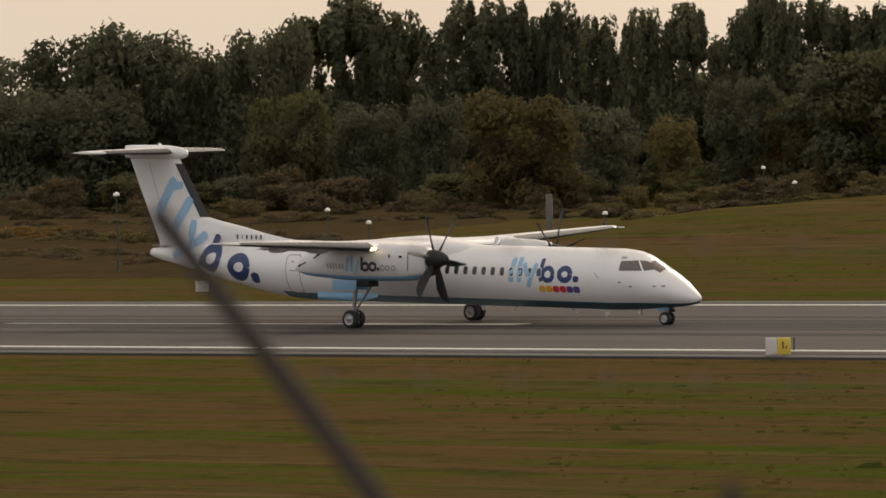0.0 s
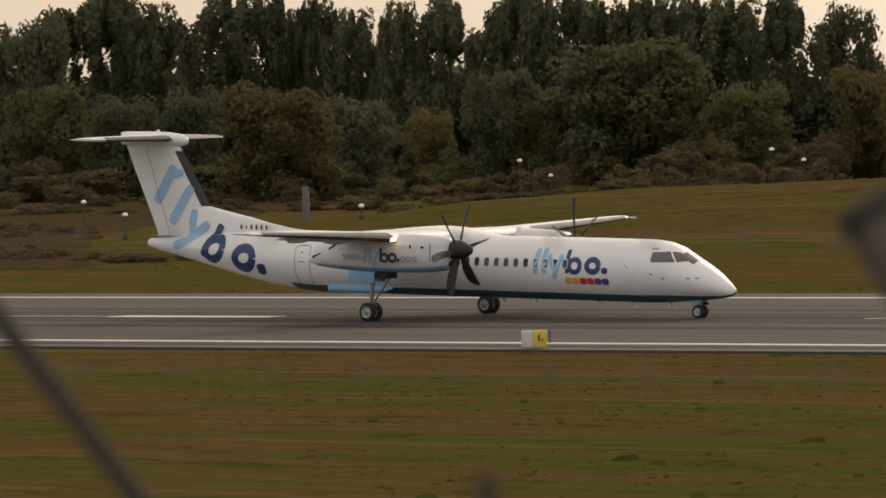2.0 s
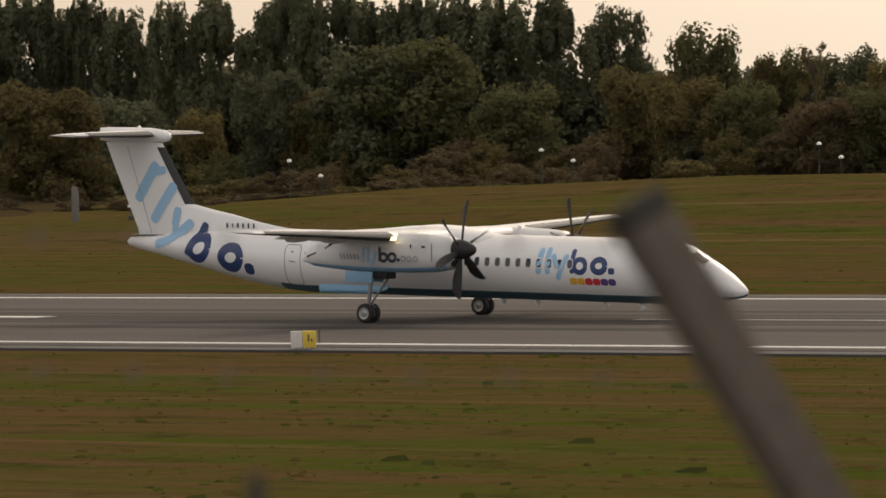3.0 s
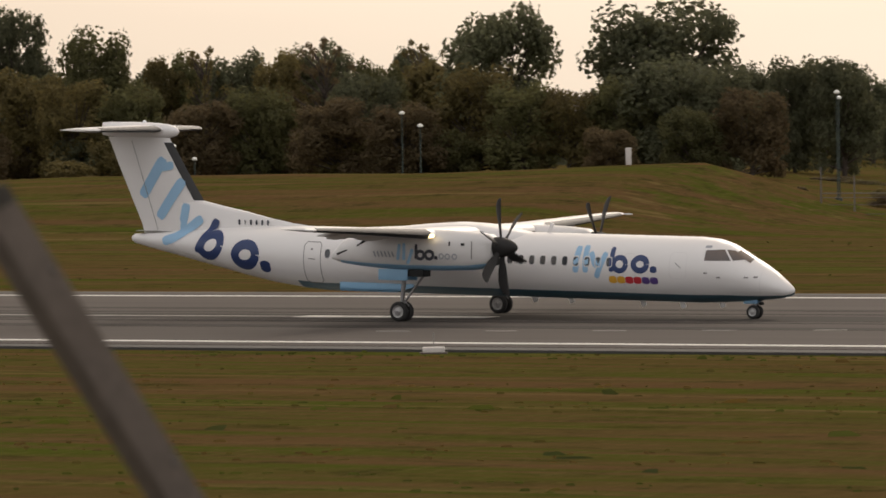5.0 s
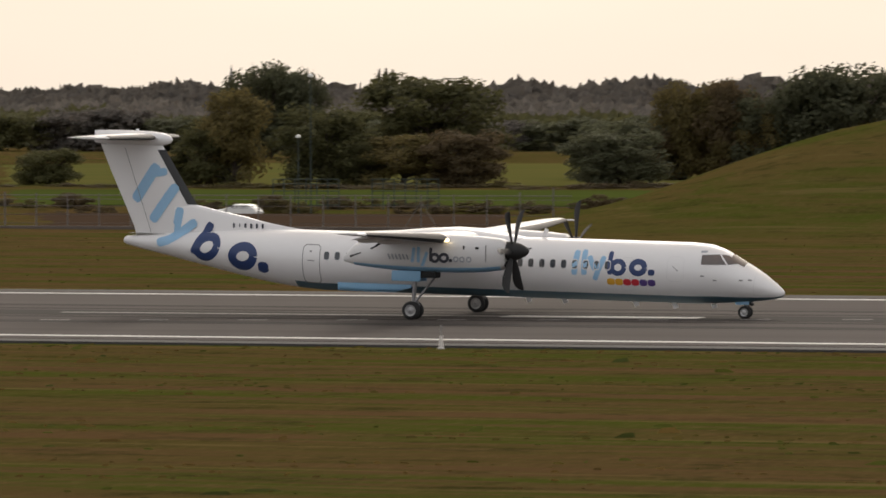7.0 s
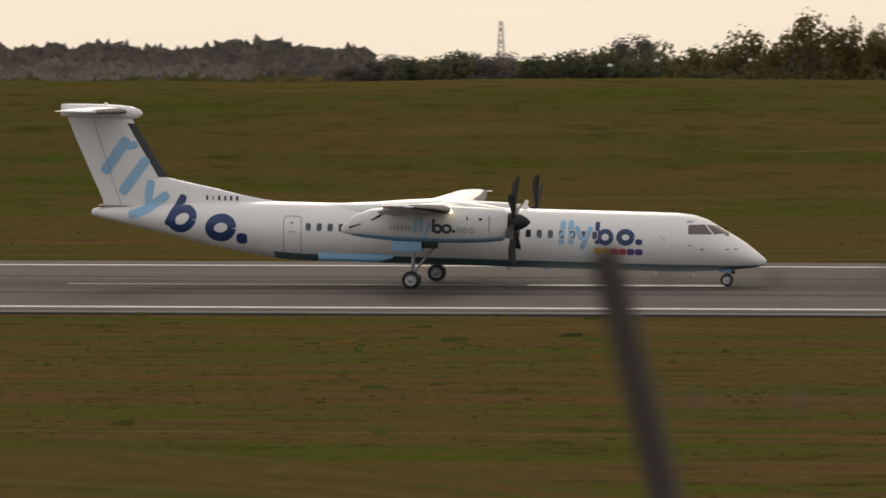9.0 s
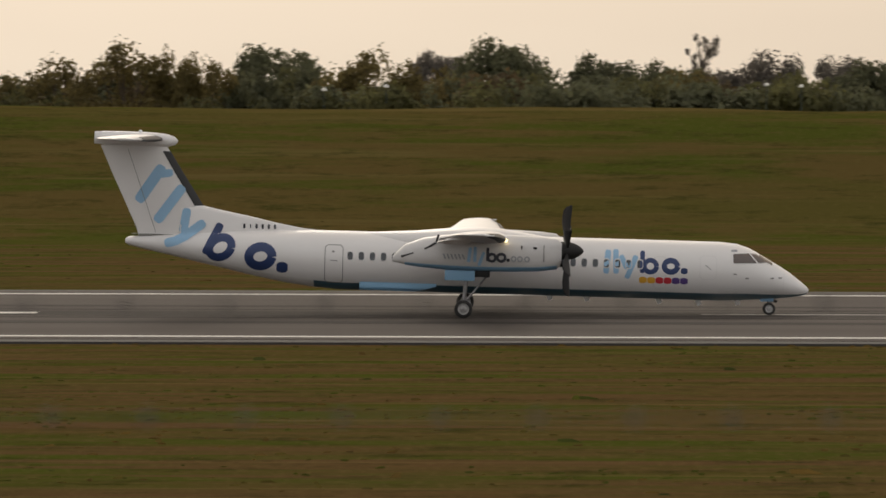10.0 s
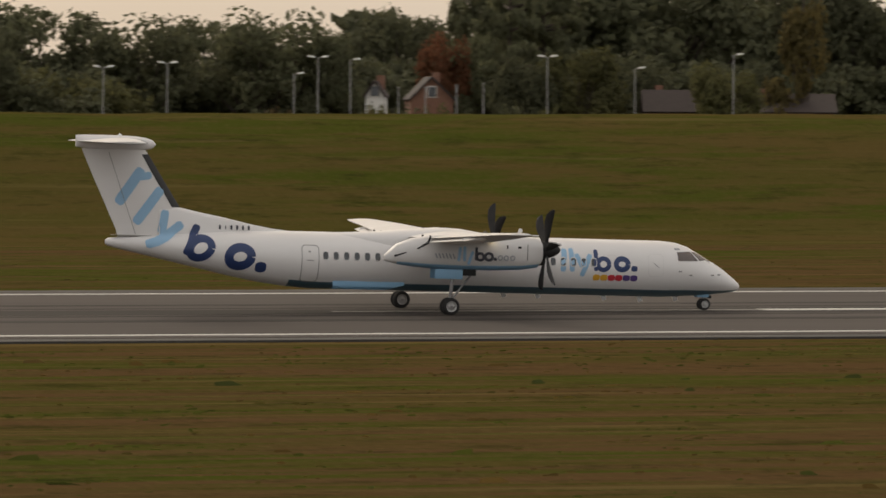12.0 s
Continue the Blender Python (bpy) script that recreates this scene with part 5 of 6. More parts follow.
# far wooded ridges: nobody could count their trees; the two farthest wear painted haze
def ridge(name, x0, x1, y, depth, height, n, size, material, seed, label):
    rng = random.Random(seed)
    verts, faces = [], []
    for k in range(n):
        x = rng.uniform(x0, x1)
        crown = 0.62 + 0.38 * abs(noise.noise((x * 0.02, seed, 0))) * 2 + 0.16 * noise.noise((x * 0.11, seed, 5))
        u = rng.random() ** 0.6
        z = u * height * crown
        leaf_card(verts, faces, Vector((x, y + depth * (u - 0.5) + rng.uniform(-2, 2), z)), Vector((rng.gauss(0, 0.6), -1, rng.gauss(0.5, 0.6))).normalized(), size * rng.uniform(0.6, 1.3), rng)
    return tagged(new(name, mesh_of(name, verts, faces, material)), label, "woods", kind="stuff")


ridge("far_wood", -1500, -330, 2250, 120, 13.5, 13000, 4.6, LEAF["haze"], 21, "distant wooded ridge on the horizon, haze painted into its leaves")
ridge("far_wood", -900, -230, 1350, 90, 8.0, 12000, 3.0, LEAF["haze"], 22, "distant woodland with haze painted into its grey-green leaves")
ridge("far_wood", -560, -150, 985, 40, 6.5, 13000, 1.9, LEAF["green"], 23, "far dark hedgerow woodland")
ridge("far_wood", -684, -447, 690, 30, 12.5, 14000, 1.0, LEAF["dark"], 24, "dark wood behind the front trees")
ridge("far_wood", 175, 360, 655, 30, 17.0, 16000, 1.1, LEAF["dark"], 25, "dark wood behind the bank")
ridge("far_wood", -410, -310, 668, 20, 6.0, 6000, 0.9, LEAF["dark"], 26, "dark wood behind the mound")


# ---------------------------------------------------------------- grass tufts
def tufts(name, label, n, x_of, y0, y1, width, height, colors, seed):
    """Low leaning blades and clumps scattered over the ground, in uneven drifts."""
    rng = np.random.default_rng(seed)
    y = rng.uniform(y0, y1, n * 3)
    lo, hi = x_of(y)
    x = lo + (hi - lo) * rng.random(n * 3)
    drift = np.array([noise.noise((a * 0.02, b * 0.13, seed)) + 0.6 * noise.noise((a * 0.1, b * 0.5, seed + 3)) for a, b in zip(x, y)])
    keep = np.argsort(-(drift + rng.random(n * 3) * 0.9))[:n]
    x, y = x[keep], y[keep]
    z = np.array([ground_z(a, b) for a, b in zip(x, y)])
    w, h = width * rng.uniform(0.4, 1.6, n), height * rng.uniform(0.4, 1.5, n)
    a = rng.uniform(-0.6, 0.6, n)
    dx, dy = np.cos(a) * w / 2, np.sin(a) * w / 2
    lean = rng.uniform(-0.3, 0.3, n) * w
    v = np.stack([np.stack([x - dx, y - dy, z - 0.02], 1), np.stack([x + dx, y + dy, z - 0.02], 1), np.stack([x + dx * 0.5 + lean, y + dy * 0.4 + h * 0.3, z + h], 1), np.stack([x - dx * 0.6 + lean, y - dy * 0.4 + h * 0.3, z + h * 0.8], 1)], 1).reshape(-1, 3)
    me = bpy.data.meshes.new(name)
    for c in colors:
        me.materials.append(c)
    me.vertices.add(4 * n)
    me.vertices.foreach_set("co", v.astype(np.float32).ravel())
    me.loops.add(4 * n)
    me.loops.foreach_set("vertex_index", np.arange(4 * n, dtype=np.int32))
    me.polygons.add(n)
    me.polygons.foreach_set("loop_start", np.arange(0, 4 * n, 4, dtype=np.int32))
    pick = np.array([noise.noise((p * 0.012, q * 0.09, 9)) for p, q in zip(x, y)]) + rng.normal(0, 0.16, n)
    me.polygons.foreach_set("material_index", np.digitize(pick, [-0.1, 0.18]).astype(np.int32))
    me.update(calc_edges=True)
    return tagged(new(name, me), label, "grass", kind="stuff")


TUFT = [leaf_mat("dry_grass_blades", (0.12, 0.078, 0.021), (0.1, 0.066, 0.018)), leaf_mat("olive_grass_blades", (0.1, 0.08, 0.018), (0.08, 0.066, 0.015)), leaf_mat("green_grass_blades", (0.07, 0.08, 0.012), (0.058, 0.066, 0.011))]
tufts("near_grass", "tufts of dry and green grass before the runway", 5000, lambda y: (-22 - (y - 58) * 0.92, 4 + y * 0.37), 120, 240.5, 0.3, 0.05, TUFT, 31)
tufts("far_grass", "tufts of grass between the runway and the banks", 500, lambda y: (-22 - (y - 58) * 0.92, 4 + y * 0.37), 296.5, 395, 0.3, 0.06, TUFT, 32)
CLUMP = [leaf_mat("dark_green_weeds", (0.052, 0.062, 0.014), (0.04, 0.05, 0.012)), TUFT[2], TUFT[0]]
tufts("grass_clumps", "dark green weed clumps in the mown grass", 230, lambda y: (-22 - (y - 58) * 0.92, 4 + y * 0.37), 125, 236, 0.75, 0.12, CLUMP, 35)


# ---------------------------------------------------------------- lamps, signs and small airfield things
def pole_lamp(x, y, top, style="dome"):
    base = ground_z(x, y)
    ob = thing("lamp_post", {"dome": "thin dark lamp post with a white dome head", "double": "grey lamp post with two white lamp heads", "arm": "grey street lamp with a white head on an arm", "mast": "tall dark green mast with a small white lamp"}[style], "lamp post", Matrix.Translation((x, y, base)), "lamp posts")
    h = top - base
    grey = style in ("double", "arm")
    bm = bmesh.new()
    tube(bm, (0, 0, -0.1), (0, 0, h - 0.1), 0.075 if grey else 0.06, 0.05 if grey else 0.045, 8)
    part("pole", bm, GREYPOST if grey else LAMPPOST, ob)
    bm = bmesh.new()
    box(bm, (0.3, 0.3, 0.35), (0, 0, 0.15), 0.03)
    part("base_box", bm, LAMPPOST, ob)
    if style in ("dome", "mast"):
        bm = bmesh.new()
        lathe(bm, ((-0.12, 0.08), (-0.1, 0.2), (0.0, 0.22), (0.1, 0.15), (0.16, 0.02)), "Z", 14, (0, 0, h - 0.02))
        part("lamp_head", bm, LAMPHEAD, ob, "white dome lamp head")
    else:
        for s in ((-1, 1) if style == "double" else (1,)):
            bm = bmesh.new()
            tube(bm, (0, 0, h - 0.15), (s * 0.45, 0, h), 0.035, seg=6)
            part("arm", bm, GREYPOST, ob)
            bm = bmesh.new()
            box(bm, (0.6, 0.3, 0.16), (s * 0.62, 0, h), 0.05, m=pose(0, 0, 0, 0, -8 * s, 0))
            part("lamp_head", bm, LAMPHEAD, ob, "white lamp head")
    return ob


for x, y, top in ((-288.0, 341, 5.2), (-318.5, 400, 3.1), (-311.4, 396, 2.2), (-292.8, 400, 2.6), (-327.3, 470, 5.1), (-324.1, 470, 3.8), (-301.9, 470, 5.7), (-298.8, 470, 4.8), (-275.5, 470, 5.9), (-273.5, 470, 4.8), (-242.9, 450, 8.4), (-241.3, 450, 7.4)):
    pole_lamp(x, y, top)
for x, y, top in ((-201.4, 440, 9.5), (-202.6, 443, 9.1), (-178.0, 470, 11.4), (-179.1, 470, 6.4)):
    pole_lamp(x, y, top, "mast")
for x, top in ((-51.5, 9.4), (-47.4, 9.8), (-16.7, 9.7), (-11.3, 10.0), (21.6, 10.2), (24.6, 10.1), (57.6, 11.1), (58.4, 10.3)):
    pole_lamp(x, 505, top)
for x, top, style in ((110.4, 12.1, "double"), (116.2, 12.5, "double"), (130.0, 13.1, "double"), (151.4, 13.3, "double"), (127.8, 11.6, "arm"), (159.7, 12.3, "arm"), (169.1, 13.6, "arm"), (133.0, 12.9, "arm"), (95.4, 12.0, "double"), (93.8, 10.9, "arm")):
    pole_lamp(x, 505, top, style)
for x, top in ((137.2, 10.4), (139.7, 10.4), (142.6, 10.6), (145.1, 10.8), (89.3, 9.3), (91.8, 9.3), (92.3, 9.5), (95.6, 9.5)):
    base = ground_z(x, 504)
    bm = bmesh.new()
    tube(bm, (x, 504, base), (x, 504, top), 0.055, seg=8)
    box(bm, (0.2, 0.2, 0.1), (x, 504, top), 0.02)
    tagged(part("approach_light_pole", bm, GREYPOST), "slim pale grey approach light pole", "pole", "approach light poles")


def place(name, label, category, x, y, z=None, turn=0, group=""):
    return thing(name, label, category, Matrix.Translation((x, y, ground_z(x, y) if z is None else z)) @ pose(0, 0, 0, 0, 0, turn), group)


# distance sign at the runway edge
sign = place("runway_sign", "small runway edge sign with white and yellow faces", "sign", -167.3, 239.5, -0.02, 35)
bm = bmesh.new(); box(bm, (0.42, 0.3, 0.62), (-0.24, 0, 0.36), 0.03); part("white_panel", bm, PALE, sign)
bm = bmesh.new(); box(bm, (0.5, 0.32, 0.62), (0.24, 0, 0.36), 0.03); panel = part("yellow_panel", bm, YELLOW, sign)
bm = bmesh.new(); box(bm, (0.06, 0.02, 0.26), (0.2, -0.165, 0.4)); part("sign_bar", bm, INK, panel)
bm = bmesh.new(); box(bm, (0.05, 0.02, 0.12), (0.32, -0.165, 0.32)); part("sign_bar", bm, INK, panel)
for o in (-0.25, 0.25):
    bm = bmesh.new(); tube(bm, (o, 0, -0.05), (o, 0, 0.08), 0.04, seg=8); part("foot", bm, STEEL, sign)
rod = place("marker_rod", "thin brown marker rod beside the runway", "marker", -169.1, 243.2, -0.02)
bm = bmesh.new(); tube(bm, (0, 0, -0.05), (0, 0, 0.55), 0.03, seg=8); part("rod", bm, IRON, rod)
# inset light unit and marker cone
unit = place("light_unit", "low pale runway light unit on a slab", "light", -124.8, 235.5, -0.02, 28)
bm = bmesh.new(); box(bm, (0.8, 0.4, 0.22), (0, 0, 0.13), 0.05); part("housing", bm, PALE, unit)
bm = bmesh.new(); box(bm, (1.0, 0.6, 0.06), (0, 0, 0.02), 0.01); part("slab", bm, CONCRETE, unit)
bm = bmesh.new(); tube(bm, (0, 0, 0.2), (0, 0, 0.75), 0.018, seg=6); part("whip", bm, STEEL, unit)
cone = place("marker_cone", "slim white marker cone beside the runway", "cone", -84.1, 235.7, -0.02)
bm = bmesh.new(); lathe(bm, ((0.0, 0.14), (0.05, 0.14), (0.06, 0.1), (0.5, 0.05), (0.52, 0.02)), "Z", 14); part("cone_body", bm, PALE, cone)
bm = bmesh.new(); tube(bm, (0, 0, 0.5), (0, 0, 0.95), 0.02, seg=6); part("cone_rod", bm, STEEL, cone)
for x, y, h in ((-111.1, 330.3, 0.62), (-155.2, 396.5, 0.5), (-255.8, 310.9, 0.6), (-255.3, 310.8, 0.6), (-49.9, 365.1, 0.5), (-14.1, 362.1, 0.5), (22.9, 357.6, 0.45), (-95.0, 392.0, 0.5)):
    ob = place("marker_box", "small white marker box standing in the grass", "marker", x, y, group="grass marker boxes")
    bm = bmesh.new(); box(bm, (0.34, 0.3, h), (0, 0, h / 2), 0.03); part("case", bm, PALE, ob)
    bm = bmesh.new(); box(bm, (0.42, 0.38, 0.05), (0, 0, h), 0.01); part("cap", bm, GREYPOST, ob)
# grey upright panel and pale cabinet on the mound
board = place("upright_panel", "tall grey upright panel standing on the slope", "panel", -327.0, 439.0, turn=35)
bm = bmesh.new(); box(bm, (0.52, 0.12, 3.0), (0, 0, 1.4), 0.02); part("panel_face", bm, FENCEGREY, board)
bm = bmesh.new(); box(bm, (0.2, 0.2, 2.6), (0.2, 0.14, 1.2), 0.02); part("support", bm, STEEL, board)
cab = place("pale_cabinet", "pale narrow cabinet on the mound", "cabinet", -213.9, 431.0, turn=25)
bm = bmesh.new(); box(bm, (0.42, 0.4, 1.3), (0, 0, 0.6), 0.03); part("case", bm, PALE, cab)
hut = place("hut", "small weathered pale hut under the trees", "hut", -312.9, 590.0, turn=25)
bm = bmesh.new(); box(bm, (2.2, 2.0, 4.8), (0, 0, 2.4), 0.03); part("wall", bm, CONCRETE, hut)
bm = bmesh.new(); box(bm, (2.5, 2.3, 0.14), (0, 0, 4.85), 0.03); part("roof", bm, GREYPOST, hut)
for o, w in ((-0.75, 0.25), (0.55, 0.45)):
    bm = bmesh.new(); box(bm, (w, 0.05, 0.8), (o, -1.02, 4.2), 0.01); part("pale_board", bm, PALE, hut)
bm = bmesh.new(); box(bm, (0.7, 0.05, 0.9), (-0.15, -1.02, 4.2), 0.01); part("opening", bm, DARKWELL, hut)


# ---------------------------------------------------------------- perimeter fence behind the airfield
fence = thing("perimeter_fence", "grey chain-link perimeter fence with straight posts", "fence")
FX0, FX1, FY = -195.0, -140.0, 423.0
k = 0
x = FX0
while x <= FX1:
    base = ground_z(x, FY)
    bm = bmesh.new()
    tube(bm, (x, FY, base - 0.2), (x, FY, base + 2.5), 0.06, 0.05, 8)
    part("post", bm, FENCEGREY, fence)
    if k % 7 == 3:
        for s in (-1, 1):
            bm = bmesh.new()
            tube(bm, (x, FY, base + 1.9), (x + s * 1.3, FY, base), 0.04, seg=6)
            part("brace", bm, FENCEGREY, fence)
    x += 2.55
    k += 1
for zz in (0.3, 0.95, 1.6, 2.1, 2.4):
    bm = bmesh.new()
    tube(bm, (FX0, FY, zz), (FX1, FY, zz), 0.025 if zz < 2.3 else 0.04, seg=5)
    part("rail", bm, FENCEGREY if zz > 2 else MESHGREY, fence)
for x in (-170.2, -168.3, -186.5):
    bm = bmesh.new(); box(bm, (0.75, 0.04, 0.42), (x, FY - 0.08, 1.1 if x != -168.3 else 0.75), 0.01); part("notice_plate", bm, PALE, fence)
bm = bmesh.new(); box(bm, (60, 0.35, 0.3), (-168, FY - 6, 0.1), 0.04)
tagged(part("kerb", bm, CONCRETE), "low pale concrete kerb before the fence", "kerb", kind="structure")
for x0 in (-187.5, -178.5):
    ob = place("wire_cage", "dark green wire cage on posts", "cage", x0, 486, turn=0, group="wire cages")
    for i in range(7):
        bm = bmesh.new(); tube(bm, (i, 0, -0.1), (i, 0, 2.6), 0.05, seg=6); part("post", bm, LAMPPOST, ob)
    for zz in (0.4, 1.0, 1.6, 2.2, 2.6):
        bm = bmesh.new(); tube(bm, (0, 0, zz), (6, 0, zz), 0.04, seg=5); part("rail", bm, LAMPPOST, ob)


# ---------------------------------------------------------------- houses, spire, mast
def house(x, y, w, d, wall, roof, turn, wall_mat, label):
    ob = place("house", label, "house", x, y, turn=turn)
    bm = bmesh.new(); box(bm, (w, d, wall), (0, 0, wall / 2))
    v = [bm.verts.new(p) for p in ((-w / 2, -d / 2, wall), (w / 2, -d / 2, wall), (0, -d / 2, wall + roof * 0.96), (-w / 2, d / 2, wall), (w / 2, d / 2, wall), (0, d / 2, wall + roof * 0.96))]
    for f in ((0, 1, 2), (4, 3, 5), (1, 4, 5, 2), (3, 0, 2, 5)):
        bm.faces.new([v[i] for i in f])
    part("wall", bm, wall_mat, ob, smooth=False)
    for s in (-1, 1):
        bm = bmesh.new()
        ln = math.hypot(w / 2 + 0.3, roof)
        box(bm, (ln, d + 0.7, 0.16), (s * (w / 4 + 0.1), 0, wall + roof / 2), m=pose(0, 0, 0, 0, s * math.degrees(math.atan2(roof, w / 2)), 0))
        part("roof", bm, ROOFTILE, ob, smooth=False)
    for z in (wall * 0.3, wall * 0.72, wall + roof * 0.35):
        for xx in ((-w / 4, w / 4) if z < wall else (0,)):
            bm = bmesh.new(); box(bm, (0.9, 0.12, 1.1), (xx, -d / 2 - 0.02, z), 0.02); win = part("window", bm, PALE, ob)
            bm = bmesh.new(); box(bm, (0.7, 0.04, 0.9), (xx, -d / 2 - 0.09, z)); part("pane", bm, GLASS, win)
    bm = bmesh.new(); box(bm, (0.7, 0.7, 1.5), (w * 0.2, d * 0.2, wall + roof * 0.9)); part("chimney", bm, BRICK, ob)
    return ob


house(140.0, 522, 1.7, 2.6, 9.3, 1.3, -22, RENDERW, "white rendered gabled house with a brown roof")
house(147.8, 532, 4.0, 6, 9.0, 2.0, -10, BRICK, "half-timbered brick house with a brown roof")
house(167.8, 520, 6.0, 4.5, 8.0, 1.9, 75, BRICK, "brown tiled bungalow roof behind the bank")
house(179.8, 522, 7.0, 9.0, 8.0, 1.6, 75, BRICK, "brown hipped bungalow roof behind the bank")
house(-392.8, 640.0, 6.0, 10.0, 9.0, 1.8, 20, BRICK, "brown roofed farmhouse behind trees")
spire = place("church_spire", "distant thin grey stone church spire", "church", -826, 2100, 0)
bm = bmesh.new(); box(bm, (4, 4, 12), (0, 0, 6)); part("tower", bm, STONE, spire)
bm = bmesh.new(); tube(bm, (0, 0, 12), (0, 0, 20.5), 1.7, 0.05, 8); part("spire", bm, STONE, spire)
for x, y, h, w in ((-817.6, 2100, 17.0, 3.2), (-693, 1900, 17.5, 1.3), (-690.5, 1900, 17.8, 1.3), (-688, 1900, 17.2, 1.4), (-800, 2100, 15, 2.5)):
    tree(x, y, h, w, "T", "haze")
mast = place("lattice_mast", "distant pale red and white lattice mast", "mast", -181, 1500, 0)
for s in ((-1, -1), (-1, 1), (1, -1), (1, 1)):
    bm = bmesh.new(); tube(bm, (s[0] * 1.3, s[1] * 1.3, 0), (s[0] * 0.35, s[1] * 0.35, 18), 0.16, 0.13, 6); part("leg", bm, PALE, mast)
for i in range(12):
    z0, z1 = 1.5 * i, 1.5 * i + 1.5
    w0, w1_ = 1.3 - 0.95 * z0 / 18, 1.3 - 0.95 * z1 / 18
    for s in (-1, 1):
        bm = bmesh.new(); tube(bm, (-s * w0, -w0, z0), (s * w1_, -w1_, z1), 0.1, seg=5); part("lattice_bar", bm, PALE if i % 2 else BRICK, mast)
bm = bmesh.new(); box(bm, (1.6, 1.6, 0.5), (0, 0, 12.4)); part("platform", bm, PALE, mast)


# ---------------------------------------------------------------- white cars on the service road
def car(label, tall):
    ob = thing("car", label, "car", group="cars on the service road")
    bm = bmesh.new()
    prof = [(-2.1, 0.35), (-2.15, 0.75), (-2.0, 0.95), (-1.5, 1.0 + 0.45 * tall), (-0.2, 1.02 + 0.5 * tall), (0.55, 0.98 + 0.35 * tall * 0.3), (1.15, 0.95), (2.0, 0.78), (2.15, 0.55), (2.1, 0.3)]
    loft(bm, [[(x, y, 0.3 + (z - 0.3) * (1 if abs(y) < 0.75 else 0.92)) for x, z in prof] for y in (-0.85, -0.7, 0.7, 0.85)])
    part("body", bm, CARWHITE, ob)
    for s in (-1, 1):
        bm = bmesh.new(); box(bm, (1.7, 0.04, 0.3), (-0.55, s * 0.83, 1.15), 0.03); part("side_window", bm, GLASS, ob)
        for xx in (-1.3, 1.3):
            bm = bmesh.new(); lathe(bm, ((-0.1, 0.2), (-0.1, 0.3), (0.1, 0.3), (0.1, 0.2)), "Y", 16, (xx, s * 0.78, 0.3)); part("wheel", bm, TYRE, ob)
    return ob


car_a = car("white pickup car on the service road", 0.75)
car_b = car("white hatchback car on the service road", 1.0)
CARS = [(car_a, [(0.0, pose(-56.5, 473.3, -0.65, 0, 0, 180)), (6.5, pose(-176.7, 473.3, -0.65, 0, 0, 180)), (12.0, pose(-278.5, 473.3, -0.65, 0, 0, 180))]),
        (car_b, [(0.0, pose(-248.2, 476.5, -0.65)), (6.2, pose(-161.4, 476.5, -0.65)), (12.0, pose(-80.2, 476.5, -0.65))])]


# ---------------------------------------------------------------- the viewers' fence near the camera
# top and low point of each leaning arm, its width and make
POSTS = [
    ((-55.19, 73.73, 8.26), (-54.71, 74.09, 7.44), 0.056, 'iron'),
    ((-52.94, 75.36, 8.19), (-52.49, 75.59, 7.34), 0.184, 'concrete'),
    ((-32.96, 69.41, 8.49), (-32.16, 69.68, 6.94), 0.105, 'iron'),
    ((-42.8, 78.36, 8.3), (-41.94, 78.82, 6.71), 0.252, 'concrete'),
    ((-9.76, 34.22, 9.74), (-9.53, 34.25, 9.02), 0.157, 'concrete'),
    ((-1.88, 16.89, 10.32), (-1.71, 16.87, 9.65), 0.069, 'iron'),
    ((-52.70, 73.10, 7.55), (-52.70, 73.10, 7.25), 0.055, 'iron'),
    ((-29.90, 59.51, 7.86), (-29.90, 59.51, 7.56), 0.055, 'iron'),
    ((1.33, 16.94, 10.34), (1.34, 16.9, 9.64), 0.165, 'concrete'),
]
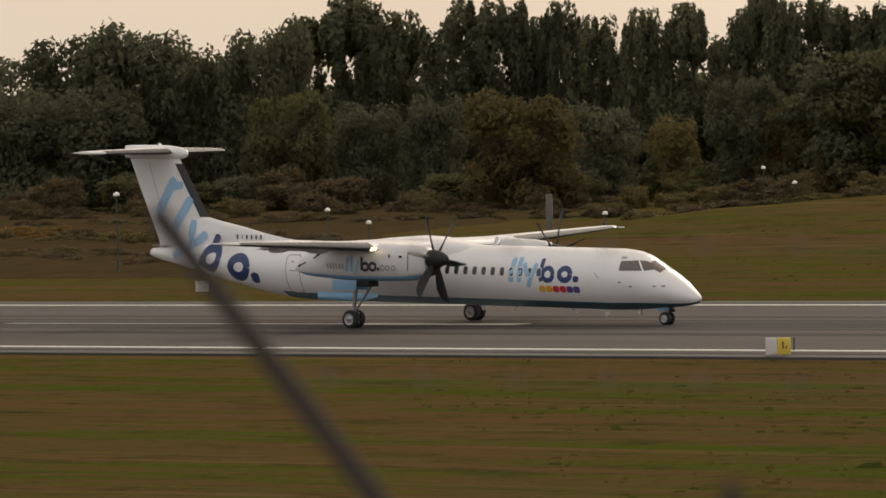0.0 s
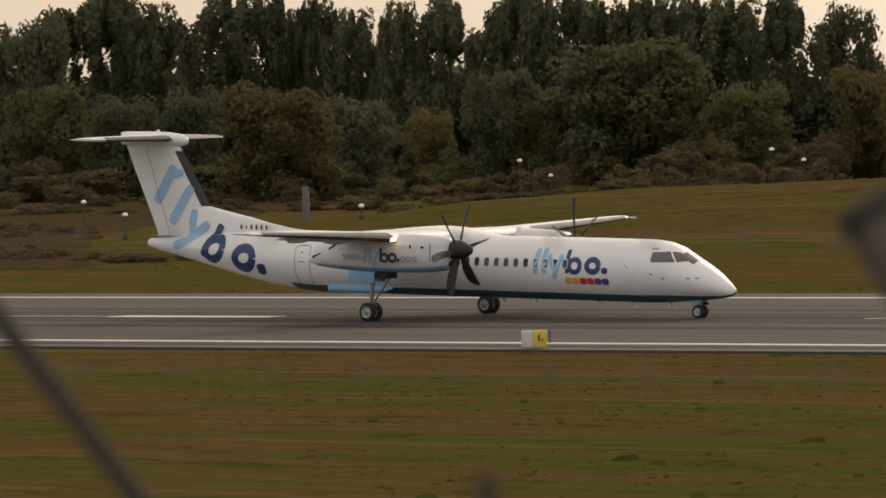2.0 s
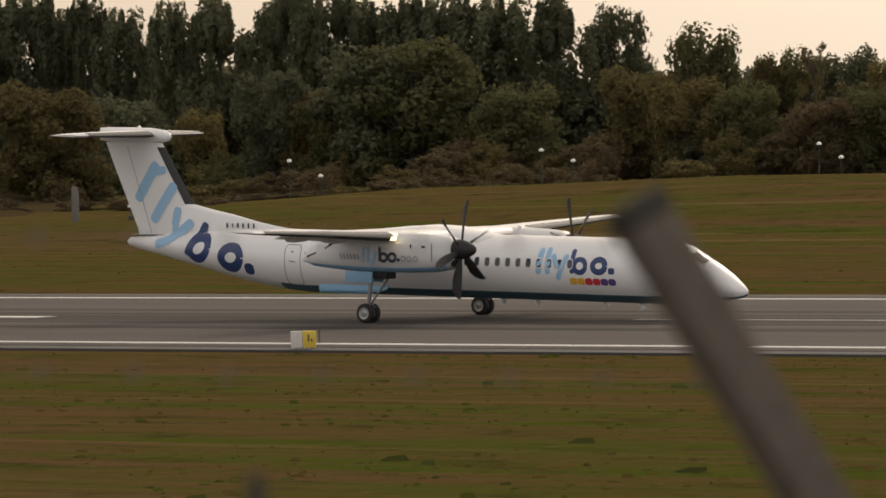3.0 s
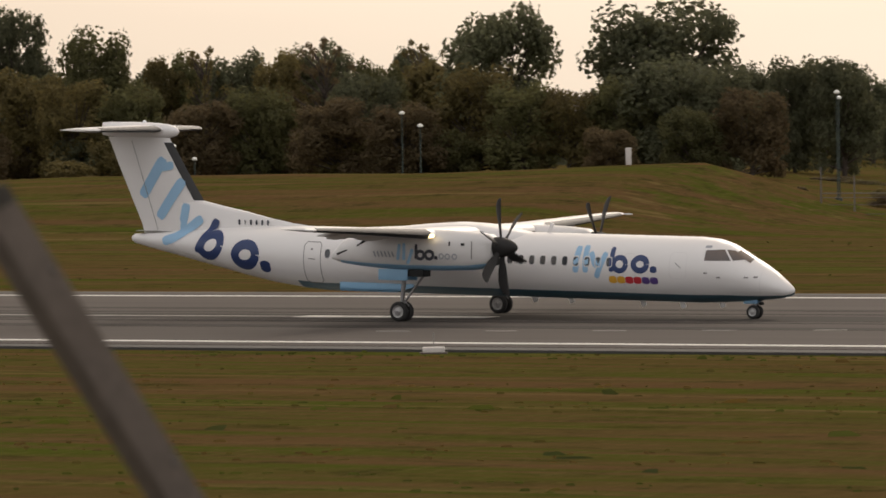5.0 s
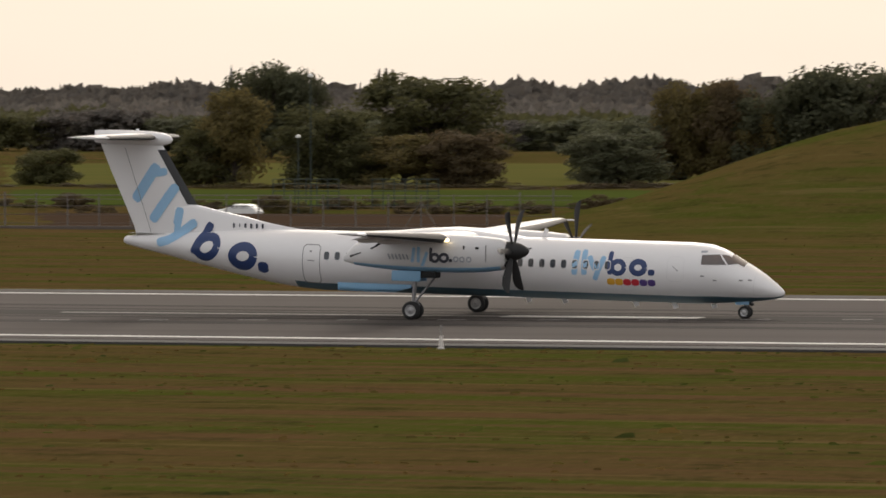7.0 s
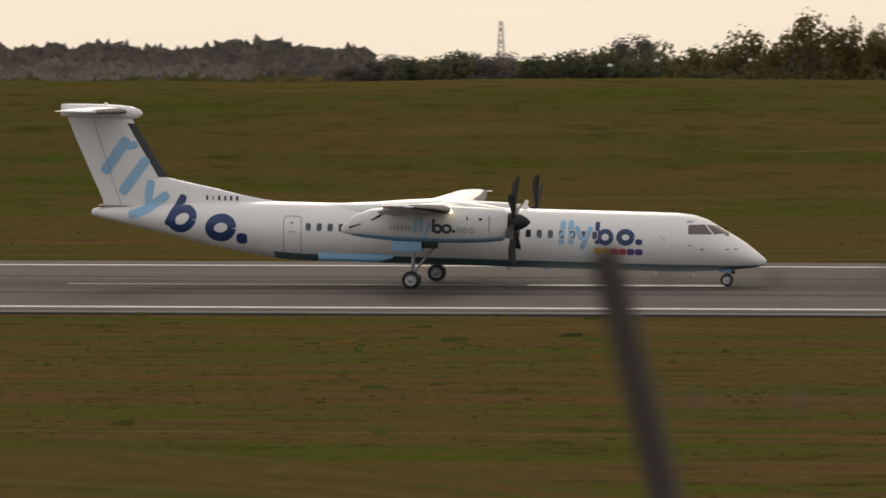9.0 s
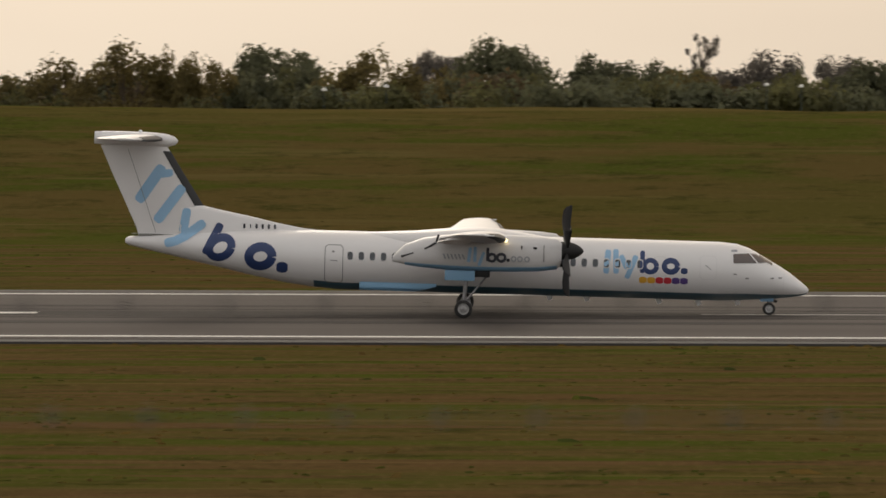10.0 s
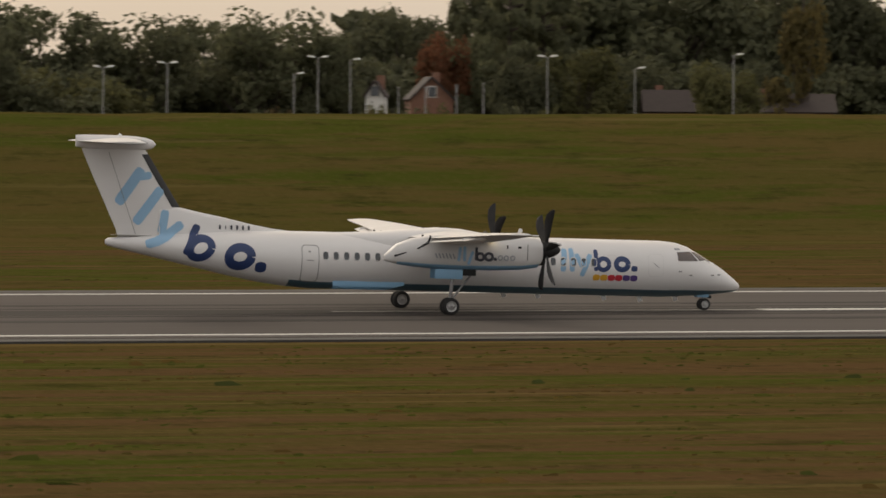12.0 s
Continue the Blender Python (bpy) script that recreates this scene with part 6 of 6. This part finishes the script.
for top, low, width, make in POSTS:
    top, low = Vector(top), Vector(low)
    knee = low + (low - top) * (0.95 if width > 0.1 else 0.45)
    base = ground_z(knee.x, knee.y)
    words = "weathered concrete fence post with a leaning top" if make == "concrete" else "thin rusty angle-iron fence post with a leaning top"
    ob = thing("fence_post", words, "fence post", Matrix.Translation((knee.x, knee.y, base)), "near fence posts")
    o = Vector((knee.x, knee.y, base))
    material = CONCRETE if make == "concrete" else IRON
    for name, a, b in (("arm", knee - o, top - o), ("upright", Vector((0, 0, -0.1)), knee - o)):
        d = (b - a)
        m = Matrix.Translation((a + b) / 2) @ d.to_track_quat("Z", "Y").to_matrix().to_4x4()
        bm = bmesh.new()
        if make == "concrete":
            box(bm, (width * 0.8, width * 0.8, d.length + 0.05), bevel=0.016, m=pose(0, 0, 0, 0, 0, 32))
        else:
            box(bm, (width, 0.008, d.length), (0, width / 2, 0))
            box(bm, (0.008, width, d.length), (width / 2, 0, 0))
        bmesh.ops.transform(bm, matrix=m, verts=bm.verts)
        part(name, bm, material, ob)
    if make == "concrete":
        d = (top - knee).normalized()
        bm = bmesh.new()
        box(bm, (width * 0.84, width * 0.84, width * 0.5), (0, 0, 0), width * 0.12, m=pose(0, 0, 0, 0, 0, 32))
        bmesh.ops.transform(bm, matrix=Matrix.Translation(top - o - d * width * 0.12) @ d.to_track_quat("Z", "Y").to_matrix().to_4x4(), verts=bm.verts)
        part("dark_top", bm, DARKTOP, ob, "dark rounded post top")
        for f in (0.12, 0.45, 0.8):
            p = (top - o).lerp(knee - o, f)
            bm = bmesh.new()
            tube(bm, p - Vector((width * 0.6, 0, 0)), p + Vector((width * 0.6, 0, 0)), 0.012, seg=6)
            part("wire_staple", bm, WIRE, ob)
# barbed strands between neighbouring posts
for i, j in ((0, 1), (5, 8)):
    (ta, la, _, _), (tb, lb, _, _) = POSTS[i], POSTS[j]
    for f in (0.12, 0.6, 1.1):
        a, b = Vector(ta).lerp(Vector(la), f), Vector(tb).lerp(Vector(lb), f)
        ob = thing("barbed_wire", "thin galvanised barbed wire strand between fence posts", "wire", group="barbed wire strands")
        bm = bmesh.new(); tube(bm, a, b, 0.0016, seg=4); part("strand", bm, WIRE, ob)
        n = max(2, int((b - a).length / 0.27))
        for k in range(n):
            p = a.lerp(b, (k + 0.5) / n)
            bm = bmesh.new()
            for q in ((0.02, 0, 0.018), (-0.02, 0.01, 0.018), (0.004, -0.01, 0.024)):
                tube(bm, p - Vector(q), p + Vector(q), 0.0035, seg=4)
            part("barb", bm, WIRE, ob)


motions()
